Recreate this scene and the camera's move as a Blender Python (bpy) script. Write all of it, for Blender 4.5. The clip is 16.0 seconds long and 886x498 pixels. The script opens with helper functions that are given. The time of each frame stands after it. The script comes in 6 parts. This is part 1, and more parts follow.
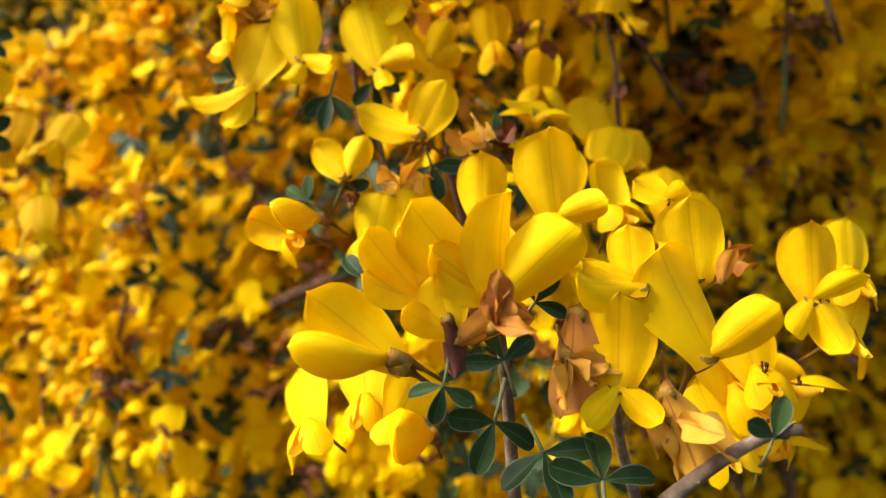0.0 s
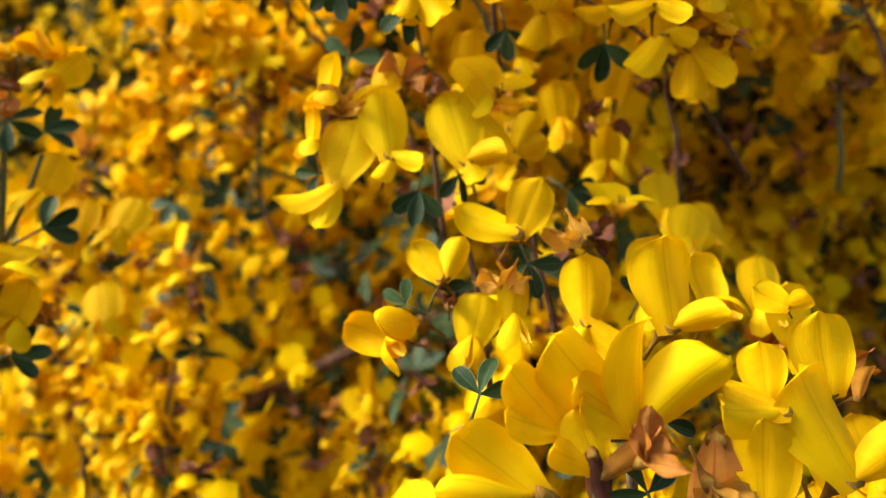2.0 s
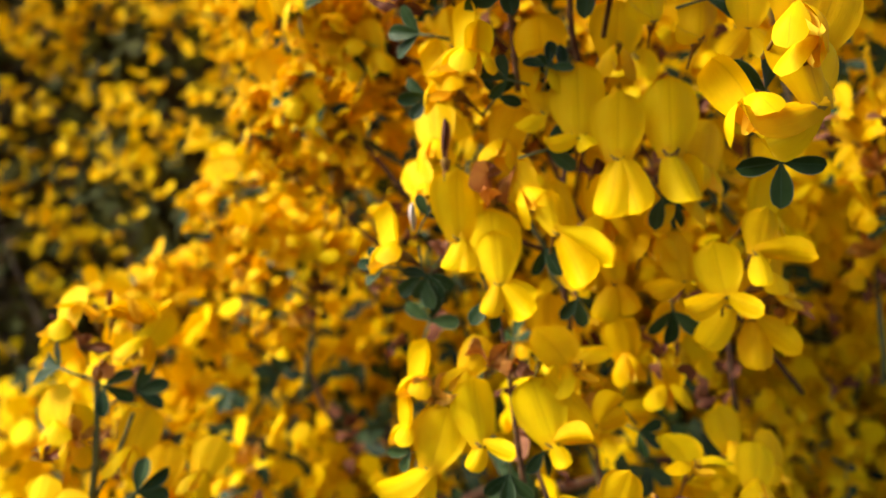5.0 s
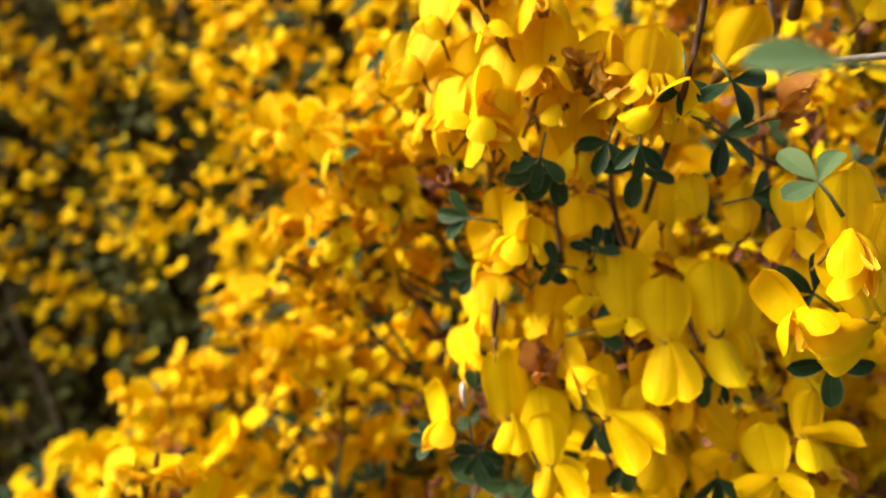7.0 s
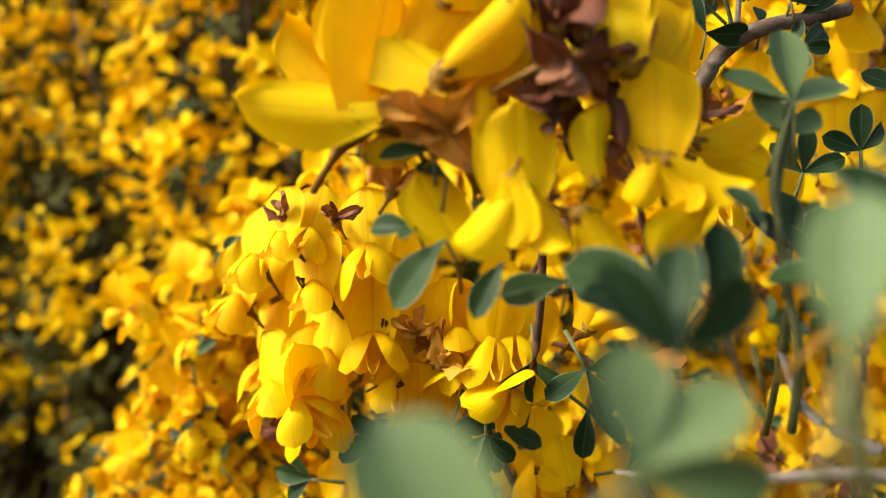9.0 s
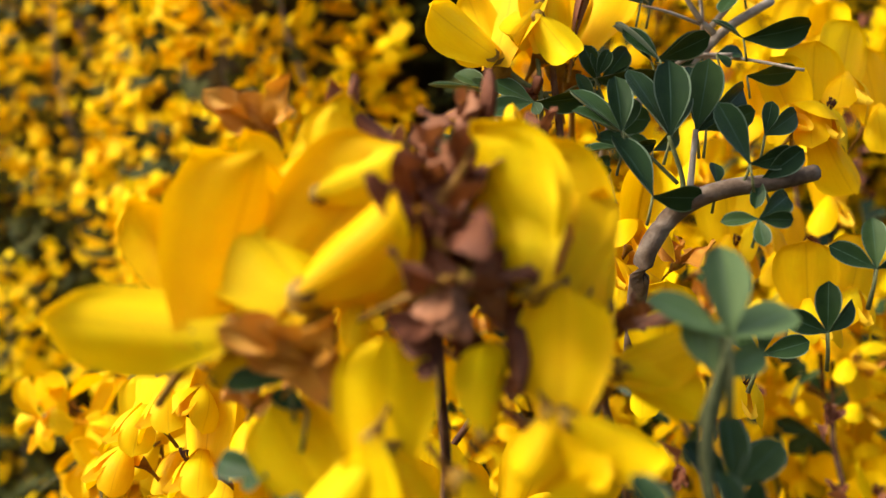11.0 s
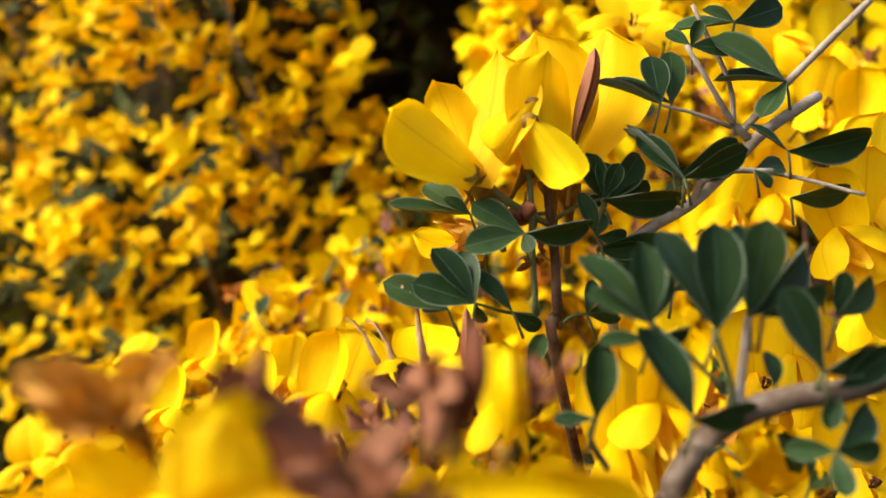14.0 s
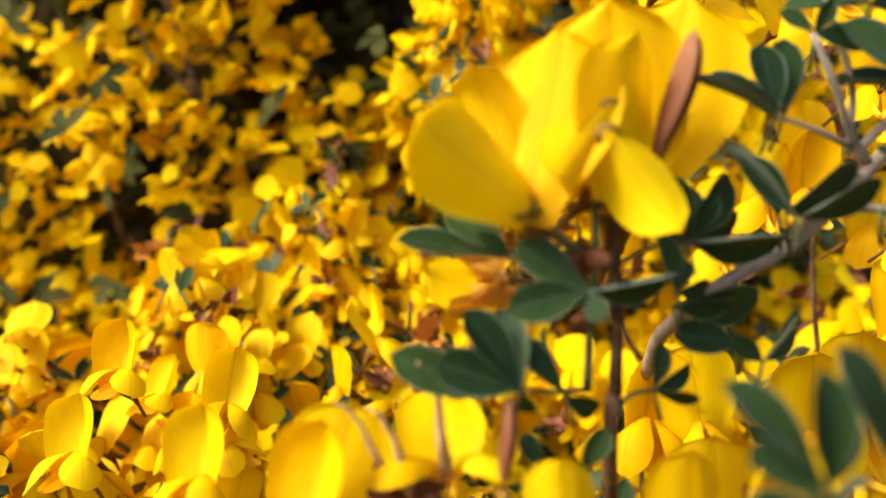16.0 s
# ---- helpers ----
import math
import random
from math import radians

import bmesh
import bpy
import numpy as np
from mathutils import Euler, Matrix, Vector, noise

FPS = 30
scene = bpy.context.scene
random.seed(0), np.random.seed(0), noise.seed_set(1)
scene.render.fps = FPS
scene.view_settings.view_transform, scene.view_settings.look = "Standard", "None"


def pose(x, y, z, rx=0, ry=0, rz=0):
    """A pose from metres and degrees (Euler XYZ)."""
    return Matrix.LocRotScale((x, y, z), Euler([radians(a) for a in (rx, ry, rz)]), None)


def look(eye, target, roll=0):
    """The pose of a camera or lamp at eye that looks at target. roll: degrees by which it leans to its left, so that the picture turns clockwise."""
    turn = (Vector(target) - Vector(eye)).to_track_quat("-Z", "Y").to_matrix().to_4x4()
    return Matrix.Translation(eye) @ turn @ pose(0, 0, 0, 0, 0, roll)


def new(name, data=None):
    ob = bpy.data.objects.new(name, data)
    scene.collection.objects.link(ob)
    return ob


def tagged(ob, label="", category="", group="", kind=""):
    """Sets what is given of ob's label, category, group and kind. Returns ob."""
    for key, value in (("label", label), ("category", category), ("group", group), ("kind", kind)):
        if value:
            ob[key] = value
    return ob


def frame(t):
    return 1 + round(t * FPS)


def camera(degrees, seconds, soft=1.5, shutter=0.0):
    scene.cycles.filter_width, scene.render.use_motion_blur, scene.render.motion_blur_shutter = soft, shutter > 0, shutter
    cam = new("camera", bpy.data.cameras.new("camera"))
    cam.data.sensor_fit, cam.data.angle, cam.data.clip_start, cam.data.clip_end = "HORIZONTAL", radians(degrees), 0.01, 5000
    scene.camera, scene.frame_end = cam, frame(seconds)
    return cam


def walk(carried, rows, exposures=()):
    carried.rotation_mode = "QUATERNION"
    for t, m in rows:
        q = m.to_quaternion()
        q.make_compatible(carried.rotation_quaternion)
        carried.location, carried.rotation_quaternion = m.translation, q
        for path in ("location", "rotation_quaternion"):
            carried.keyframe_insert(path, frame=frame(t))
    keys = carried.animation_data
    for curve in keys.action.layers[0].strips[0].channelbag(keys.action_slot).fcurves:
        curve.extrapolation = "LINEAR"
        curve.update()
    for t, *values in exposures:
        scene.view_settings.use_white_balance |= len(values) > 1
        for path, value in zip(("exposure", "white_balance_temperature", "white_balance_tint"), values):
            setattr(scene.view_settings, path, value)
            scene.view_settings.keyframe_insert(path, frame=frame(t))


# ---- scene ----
cam = camera(62.6, 16.0, soft=1.1)
PATH = [
    (0, (0.00893, -0.00273, 0.00431), (-0.00526, 0.19671, -0.00035), -3.88),
    (0.5, (0.00308, -0.00145, 0.00538), (-0.00854, 0.19819, 0.00286), -4.14),
    (1, (-0.00148, -0.00207, 0.00709), (-0.01418, 0.19752, 0.00566), -4.57),
    (1.5, (-0.00454, -0.00106, 0.01429), (-0.01733, 0.19853, 0.01428), -4.68),
    (2, (-0.01059, -0.00122, 0.02209), (-0.02212, 0.19845, 0.02188), -5.19),
    (2.5, (-0.01502, -0.00188, 0.02677), (-0.02745, 0.19772, 0.02893), -5.34),
    (3, (-0.02041, -0.00407, 0.03767), (-0.03221, 0.19556, 0.04015), -5.76),
    (3.5, (-0.02478, -0.00361, 0.04529), (-0.03530, 0.19606, 0.04964), -5.84),
    (4, (-0.02479, -0.00677, 0.05533), (-0.03611, 0.19277, 0.06288), -6.17),
    (4.5, (-0.02276, -0.00959, 0.06526), (-0.03329, 0.18986, 0.07581), -6.60),
    (7, (-0.03209, -0.01885, 0.10885), (-0.03869, 0.18006, 0.12858), -7.48),
    (7.5, (-0.02977, -0.01433, 0.12330), (-0.03093, 0.18459, 0.14403), -8.09),
    (8, (-0.01982, -0.01014, 0.14047), (-0.01706, 0.18894, 0.15936), -9.68),
    (8.5, (-0.00563, -0.00041, 0.15548), (-0.00749, 0.19882, 0.17293), -9.87),
    (9, (0.00183, 0.00092, 0.15805), (0.00224, 0.20012, 0.17586), -9.99),
    (9.5, (0.00863, 0.00283, 0.15913), (0.00966, 0.20189, 0.17846), -10.24),
    (10, (0.01575, 0.00686, 0.16845), (0.01946, 0.20589, 0.18779), -9.99),
    (10.2, (0.01863, 0.00860, 0.17088), (0.02131, 0.20746, 0.19205), -9.18),
    (12.3, (0.01492, 0.02152, 0.18723), (0.01856, 0.21924, 0.21713), -7.06),
    (12.5, (0.01668, 0.02375, 0.18930), (0.02125, 0.22166, 0.21778), -7.74),
    (13, (0.01879, 0.03148, 0.19435), (0.02558, 0.22952, 0.22145), -7.51),
    (13.5, (0.01986, 0.03413, 0.20001), (0.02775, 0.23214, 0.22697), -7.18),
    (14, (0.02167, 0.03883, 0.20722), (0.03300, 0.23747, 0.22757), -7.79),
    (14.5, (0.02203, 0.04477, 0.21028), (0.03488, 0.24372, 0.22630), -7.48),
    (15, (0.02097, 0.05264, 0.21389), (0.03870, 0.25160, 0.22400), -7.44),
    (15.5, (0.01965, 0.06062, 0.22080), (0.04099, 0.25948, 0.22017), -7.59),
    (16, (0.01331, 0.06829, 0.22583), (0.04579, 0.26552, 0.21896), -5.87),
]
walk(cam, [(t, look(eye, target, roll)) for t, eye, target, roll in PATH],
     exposures=((0, 1.22, 6700, 14), (3, 1.08, 6700, 14), (7, 1.1, 6700, 14), (10, 1.14, 6700, 14), (13, 1.2, 6700, 14), (16, 1.04, 6700, 14)))
cam.data.dof.use_dof = True
cam.data.dof.focus_distance = 0.115
cam.data.dof.aperture_fstop = 14.0

# ---- light: a bright hazy sky, the sun high behind thin cloud ----
world = bpy.data.worlds.new("sky")
scene.world = world
world.use_nodes = True
wn = world.node_tree.nodes
sky = wn.new("ShaderNodeTexSky")
sky.sky_type = "NISHITA"
sky.sun_disc = False
sky.sun_elevation, sky.sun_rotation = radians(48), radians(-109)
sky.air_density, sky.dust_density = 1.0, 4.0
wn["Background"].inputs["Strength"].default_value = 0.125
world.node_tree.links.new(sky.outputs["Color"], wn["Background"].inputs["Color"])
sun = new("sun", bpy.data.lights.new("sun", "SUN"))
sun.data.energy, sun.data.angle, sun.data.color = 2.5, radians(18), (1.0, 0.94, 0.82)
sun.matrix_world = look((-0.82, -0.28, 0.95), (0, 0, 0))


# ---- materials ----
def material(name, rough=0.5):
    m = bpy.data.materials.new(name)
    m.use_nodes = True
    n, l = m.node_tree.nodes, m.node_tree.links
    b = n["Principled BSDF"]
    b.inputs["Roughness"].default_value = rough
    return m, n, l, b


def ramp(n, l, source, stops):
    r = n.new("ShaderNodeValToRGB")
    while len(r.color_ramp.elements) < len(stops):
        r.color_ramp.elements.new(0.5)
    for e, (p, c) in zip(r.color_ramp.elements, stops):
        e.position, e.color = p, (*c, 1)
    l.new(source, r.inputs["Fac"])
    return r.outputs["Color"]


def noise_tex(n, l, scale, detail=3.0, vector=None, rough=0.55):
    t = n.new("ShaderNodeTexNoise")
    t.inputs["Scale"].default_value, t.inputs["Detail"].default_value = scale, detail
    t.inputs["Roughness"].default_value = rough
    if vector is not None:
        l.new(vector, t.inputs["Vector"])
    return t.outputs["Fac"]


def mix(n, l, kind, fac, a, b):
    x = n.new("ShaderNodeMix")
    x.data_type, x.blend_type = "RGBA", kind
    for socket, value in ((x.inputs["Factor"], fac), (x.inputs["A"], a), (x.inputs["B"], b)):
        if isinstance(value, (int, float)):
            socket.default_value = value
        elif isinstance(value, tuple):
            socket.default_value = (*value, 1)
        else:
            l.new(value, socket)
    return x.outputs["Result"]


def maths(n, l, op, a, b=0.0):
    x = n.new("ShaderNodeMath")
    x.operation = op
    for socket, value in zip(x.inputs, (a, b)):
        if isinstance(value, (int, float)):
            socket.default_value = value
        else:
            l.new(value, socket)
    return x.outputs[0]


def bump(n, l, b, height, strength, distance):
    x = n.new("ShaderNodeBump")
    x.inputs["Strength"].default_value, x.inputs["Distance"].default_value = strength, distance
    l.new(height, x.inputs["Height"])
    l.new(x.outputs["Normal"], b.inputs["Normal"])
    return x.outputs["Normal"]


def blade(name, tones, base_tint, rib, through_light, rough, islands=False, rib_width=0.03, rim=None, vein=0.22, ribs=0.55, gloss=0.25, deep=(1.0, 0.76, 0.35)):
    """Thin plant tissue: colour from patchy noise, veins along its length, a rib, and light passing through."""
    m, n, l, b = material(name, rough)
    uv = n.new("ShaderNodeTexCoord")
    sep = n.new("ShaderNodeSeparateXYZ")
    l.new(uv.outputs["UV"], sep.inputs[0])
    along, across = sep.outputs["X"], sep.outputs["Y"]
    patch = noise_tex(n, l, 260, 3, uv.outputs["Object"])
    if islands:
        g = n.new("ShaderNodeNewGeometry")
        rnd = g.outputs["Random Per Island"]
    else:
        o = n.new("ShaderNodeObjectInfo")
        rnd = o.outputs["Random"]
    fac = maths(n, l, "ADD", maths(n, l, "MULTIPLY", patch, 0.55), maths(n, l, "MULTIPLY", rnd, 0.5))
    col = ramp(n, l, fac, tones)
    # veins fan along the blade
    stretch = n.new("ShaderNodeMapping")
    stretch.inputs["Scale"].default_value = (1.5, 22, 1)
    l.new(uv.outputs["UV"], stretch.inputs["Vector"])
    veins = noise_tex(n, l, 2.2, 3, stretch.outputs["Vector"])
    col = mix(n, l, "MULTIPLY", vein, col, ramp(n, l, veins, [(0.35, (0.62, 0.5, 0.4)), (0.6, (1, 1, 1))]))
    off = maths(n, l, "ABSOLUTE", maths(n, l, "SUBTRACT", across, 0.5))
    ribmask = maths(n, l, "LESS_THAN", off, rib_width)
    col = mix(n, l, "MIX", maths(n, l, "MULTIPLY", ribmask, ribs), col, rib)
    low = ramp(n, l, along, [(0.0, (1, 1, 1)), (0.22, (0, 0, 0))])
    col = mix(n, l, "MIX", maths(n, l, "MULTIPLY", low, 0.7), col, base_tint)
    if rim:
        edge = maths(n, l, "GREATER_THAN", off, 0.455)
        col = mix(n, l, "MIX", maths(n, l, "MULTIPLY", edge, 0.6), col, rim)
    l.new(col, b.inputs["Base Color"])
    b.inputs["Specular IOR Level"].default_value = gloss
    h = maths(n, l, "ADD", veins, maths(n, l, "MULTIPLY", ribmask, -0.8))
    normal = bump(n, l, b, h, 0.25, 0.0003)
    t = n.new("ShaderNodeBsdfTranslucent")
    l.new(mix(n, l, "MULTIPLY", 1.0, col, deep), t.inputs["Color"])
    l.new(normal, t.inputs["Normal"])
    s = n.new("ShaderNodeMixShader")
    s.inputs["Fac"].default_value = through_light
    l.new(b.outputs["BSDF"], s.inputs[1])
    l.new(t.outputs["BSDF"], s.inputs[2])
    l.new(s.outputs["Shader"], n["Material Output"].inputs["Surface"])
    return m


YELLOW = [(0.2, (0.85, 0.50, 0.001)), (0.45, (0.91, 0.615, 0.0015)), (0.75, (0.93, 0.70, 0.003))]
petal_mat = blade("petal_yellow", YELLOW, (0.80, 0.40, 0.004), (0.50, 0.22, 0.003), 0.34, 0.55, rib_width=0.016, vein=0.12, ribs=0.24, gloss=0.08)
petal_far = blade("petal_yellow_mass", YELLOW, (0.78, 0.36, 0.004), (0.55, 0.25, 0.003), 0.26, 0.6, islands=True, rib_width=0.016, vein=0.10, ribs=0.3, gloss=0.04)
keel_mat = blade("petal_keel", [(0.2, (0.86, 0.55, 0.01)), (0.8, (0.93, 0.70, 0.05))], (0.7, 0.55, 0.08), (0.8, 0.5, 0.01), 0.42, 0.55, ribs=0.1, vein=0.1, gloss=0.08)
BROWN = [(0.2, (0.075, 0.022, 0.010)), (0.5, (0.20, 0.07, 0.030)), (0.8, (0.34, 0.15, 0.07))]
wither_mat = blade("petal_withered", BROWN, (0.10, 0.03, 0.015), (0.05, 0.015, 0.01), 0.18, 0.7)
rust_mat = blade("petal_fading", [(0.2, (0.42, 0.15, 0.03)), (0.5, (0.62, 0.29, 0.03)), (0.8, (0.74, 0.44, 0.04))], (0.3, 0.09, 0.02), (0.25, 0.07, 0.01), 0.3, 0.6)
LEAF = [(0.2, (0.012, 0.032, 0.009)), (0.5, (0.024, 0.056, 0.014)), (0.8, (0.050, 0.094, 0.026))]
leaf_mat = blade("leaf_green", LEAF, (0.05, 0.09, 0.04), (0.07, 0.13, 0.08), 0.16, 0.42, rib_width=0.02, rim=(0.20, 0.27, 0.17), gloss=0.14)
leaf_far = blade("leaf_green_mass", LEAF, (0.05, 0.09, 0.04), (0.07, 0.13, 0.08), 0.16, 0.5, islands=True)
leaf_olive = blade("leaf_olive_mass", [(0.2, (0.024, 0.032, 0.008)), (0.5, (0.050, 0.060, 0.014)), (0.8, (0.10, 0.100, 0.024))], (0.04, 0.05, 0.02), (0.06, 0.08, 0.04), 0.2, 0.7, islands=True, gloss=0.05)
under_mat = blade("leaf_underside", [(0.2, (0.09, 0.14, 0.09)), (0.8, (0.19, 0.25, 0.175))], (0.1, 0.15, 0.09), (0.2, 0.27, 0.2), 0.16, 0.6, rib_width=0.025, rim=(0.36, 0.42, 0.30), gloss=0.1)
pale_leaf = blade("leaf_pale", [(0.2, (0.09, 0.17, 0.06)), (0.8, (0.19, 0.28, 0.10))], (0.15, 0.22, 0.06), (0.22, 0.3, 0.18), 0.3, 0.5, rib_width=0.02)


def solid(name, tones, scale, rough, height=0.0003):
    m, n, l, b = material(name, rough)
    c = n.new("ShaderNodeTexCoord")
    f = noise_tex(n, l, scale, 5, c.outputs["Object"])
    fine = noise_tex(n, l, scale * 6, 3, c.outputs["Object"])
    col = mix(n, l, "MULTIPLY", 0.4, ramp(n, l, f, tones), ramp(n, l, fine, [(0.3, (0.5, 0.5, 0.5)), (0.7, (1, 1, 1))]))
    l.new(col, b.inputs["Base Color"])
    b.inputs["Specular IOR Level"].default_value = 0.12
    bump(n, l, b, fine, 0.6, height)
    return m


bark_mat = solid("bark", [(0.3, (0.07, 0.042, 0.026)), (0.5, (0.15, 0.105, 0.07)), (0.7, (0.27, 0.22, 0.17))], 220, 0.8)
stem_mat = solid("green_stem", [(0.3, (0.07, 0.09, 0.03)), (0.7, (0.16, 0.17, 0.07))], 300, 0.6)
pale_twig = solid("pale_twig", [(0.3, (0.20, 0.15, 0.11)), (0.5, (0.33, 0.27, 0.20)), (0.7, (0.45, 0.39, 0.31))], 260, 0.75)
brown_stem = solid("brown_stem", [(0.3, (0.05, 0.022, 0.012)), (0.5, (0.11, 0.055, 0.03)), (0.7, (0.19, 0.12, 0.06))], 260, 0.75)
calyx_mat = solid("calyx", [(0.3, (0.13, 0.055, 0.012)), (0.5, (0.26, 0.13, 0.02)), (0.75, (0.34, 0.23, 0.03))], 350, 0.6)
filament_mat = solid("filament", [(0.3, (0.045, 0.014, 0.008)), (0.7, (0.14, 0.05, 0.02))], 500, 0.6)
straw_mat = solid("dry_style", [(0.3, (0.42, 0.24, 0.10)), (0.7, (0.62, 0.42, 0.2))], 400, 0.6)
# near-black tones carry the deep shade inside the shrub behind
deep_shade_mat = solid("thicket", [(0.3, (0.010, 0.008, 0.003)), (0.5, (0.030, 0.022, 0.005)), (0.7, (0.085, 0.050, 0.006))], 45, 0.9, 0.004)
earth_mat = solid("earth", [(0.3, (0.030, 0.030, 0.014)), (0.5, (0.06, 0.055, 0.025)), (0.7, (0.10, 0.09, 0.05))], 9, 0.9, 0.02)


# ---- shapes: arrays of vertices, faces and blade coordinates ----
def sheet(nu, nv, f):
    """A blade: f(u, v) gives the point at u along (0..1) and v across (-1..1)."""
    vs, uv, fs = [], [], []
    for i in range(nu + 1):
        for j in range(nv + 1):
            u, v = i / nu, 2 * j / nv - 1
            vs.append(f(u, v))
            uv.append((u, (v + 1) / 2))
    for i in range(nu):
        for j in range(nv):
            a = i * (nv + 1) + j
            fs.append((a, a + 1, a + nv + 2, a + nv + 1))
    return np.array(vs, float), fs, np.array(uv, float)


def turned(shape, m):
    r, t = np.array(m.to_3x3()), np.array(m.translation)
    return shape[0] @ r.T + t, shape[1], shape[2]


def joined(shapes):
    vs, fs, uv, n = [], [], [], 0
    for a, b, c in shapes:
        vs.append(a), uv.append(c)
        fs += [tuple(k + n for k in q) for q in b]
        n += len(a)
    return np.concatenate(vs), fs, np.concatenate(uv)


def as_mesh(name, shape, mat, under=None):
    vs, fs, uv = shape
    me = bpy.data.meshes.new(name)
    me.from_pydata(np.asarray(vs).tolist(), [], [list(q) for q in fs])
    layer = me.uv_layers.new(name="UVMap")
    idx = np.empty(len(me.loops), dtype=np.int32)
    me.loops.foreach_get("vertex_index", idx)
    layer.data.foreach_set("uv", uv[idx].astype(np.float32).ravel())
    me.polygons.foreach_set("use_smooth", [True] * len(me.polygons))
    me.materials.append(mat)
    if under:
        me.materials.append(under)
        half = len(me.polygons) // 2
        me.polygons.foreach_set("material_index", [0] * half + [1] * (len(me.polygons) - half))
    me.update()
    return me


def tube(points, radii, sides=7):
    """A tapered stalk along points."""
    p = [Vector(q) for q in points]
    vs, uv, fs = [], [], []
    for i, q in enumerate(p):
        d = (p[min(i + 1, len(p) - 1)] - p[max(i - 1, 0)]).normalized()
        a = d.orthogonal().normalized()
        b = d.cross(a)
        for k in range(sides):
            w = 2 * math.pi * k / sides
            vs.append(q + radii[i] * (a * math.cos(w) + b * math.sin(w)))
            uv.append((i / max(1, len(p) - 1), k / sides))
    for i in range(len(p) - 1):
        for k in range(sides):
            fs.append((i * sides + k, i * sides + (k + 1) % sides, (i + 1) * sides + (k + 1) % sides, (i + 1) * sides + k))
    fs.append(tuple(range(sides))[::-1])
    fs.append(tuple(range((len(p) - 1) * sides, len(p) * sides)))
    return np.array([tuple(v) for v in vs]), fs, np.array(uv)


def curve_points(a, b, sag=(0, 0, 0), n=8, wob=0.0, seed=0):
    a, b, sag = Vector(a), Vector(b), Vector(sag)
    rng = random.Random(seed)
    out = []
    for i in range(n + 1):
        s = i / n
        q = a.lerp(b, s) + sag * (4 * s * (1 - s))
        if 0 < i < n:
            q += Vector((rng.uniform(-1, 1), rng.uniform(-1, 1), rng.uniform(-1, 1))) * wob
        out.append(q)
    return out


MM = 0.001


def round_outline(u, claw, peak, tip):
    """Half width, 0..1, of a blade with a narrow claw, widest at peak."""
    if u < peak:
        s = u / peak
        return claw + (1 - claw) * math.sin(s * math.pi / 2) ** 1.35
    s = (u - peak) / (1 - peak)
    return max(0.0, 1 - s ** tip) ** 0.55


def banner_shape(nu, nv, height=13.0, width=11.5, fold=0.22, lean=0.12, hood=0.0, wave=0.35, seed=0, claw=0.30):
    """The upright petal: faces -Y, grows up +Z, edges folded back, hood bends its top to the front."""
    rng = random.Random(seed)
    ph, ph2 = rng.uniform(0, 6), rng.uniform(0, 6)

    def f(u, v):
        w = 0.5 * width * round_outline(u, claw, 0.58, 3.2)
        x = v * w
        z = height * (u - 0.08) * (1 + 0.03 * (1 - abs(v)))
        y = lean * height * u * u + fold * abs(v) ** 1.6 * w
        y -= hood * height * max(0, u - 0.45) ** 2 * 1.8
        y += 0.32 * math.exp(-(v / 0.12) ** 2) * min(1, u * 4) * (1 if u < 0.96 else 0.3)
        y += wave * abs(v) ** 2 * math.sin(u * 7 + ph + 2 * (v > 0)) * 0.5 + wave * 0.4 * math.sin(3 * v + 4 * u + ph2) * u
        y -= 0.45 * max(0, abs(v) - 0.86) / 0.14 * min(1, u * 3)
        return (x * MM, y * MM, z * MM)
    return sheet(nu, nv, f)


def wing_shape(nu, nv, side, length=10.0, width=5.6, spread=0.42, drop=1.0, curl=0.5, seed=0, rise=2.2):
    """A side petal: from the throat to the front and down, bulging outwards."""
    rng = random.Random(seed + 5)
    ph = rng.uniform(0, 6)
    d = Vector((side * spread, -0.62, -drop)).normalized()
    out = Vector((side * 0.72, -0.62, 0.25))
    out = (out - out.dot(d) * d).normalized()
    ac = d.cross(out)

    def f(u, v):
        w = 0.5 * width * round_outline(u, 0.25, 0.62, 2.6)
        q = Vector((side * 0.5, -0.5, rise)) + d * (length * u) + ac * (v * w) + out * (curl * width * 0.62 * math.sin(math.pi * min(1, u * 1.05)) * (1 - 0.8 * v * v))
        q += out * (0.25 * math.sin(5 * u + ph) * v)
        q += Vector((0, 0.16 * length * u * u, 0)) * curl
        return tuple(q * MM)
    return sheet(nu, nv, f)


def keel_shape(nu, nv, length=9.0, depth=3.4, drop=0.9):
    d = Vector((0, -0.75, -drop)).normalized()
    up = Vector((0, -drop, 0.75)).normalized()

    def f(u, v):
        w = depth * (0.25 + 0.75 * math.sin(math.pi * min(1, 0.15 + 0.78 * u)))
        a = v * 1.9
        q = Vector((0, -0.3, 1.5)) + d * (length * u) + Vector((1, 0, 0)) * (math.sin(a) * w * 0.38) - up * (math.cos(a) * w * 0.55) + up * (1.4 * u * u)
        return tuple(q * MM)
    return sheet(nu, nv, f)


def calyx_shape(sides=8):
    """A short cup with a stalk running back and down from the throat."""
    pts = [(0, 0.3 * MM, 0.2 * MM), (0, 1.3 * MM, -0.2 * MM), (0, 2.8 * MM, -0.8 * MM), (0, 4.0 * MM, -1.5 * MM), (0, 5.5 * MM, -2.6 * MM), (0, 8.0 * MM, -4.6 * MM)]
    return tube(pts, [1.35 * MM, 1.3 * MM, 1.1 * MM, 0.6 * MM, 0.32 * MM, 0.32 * MM], sides)


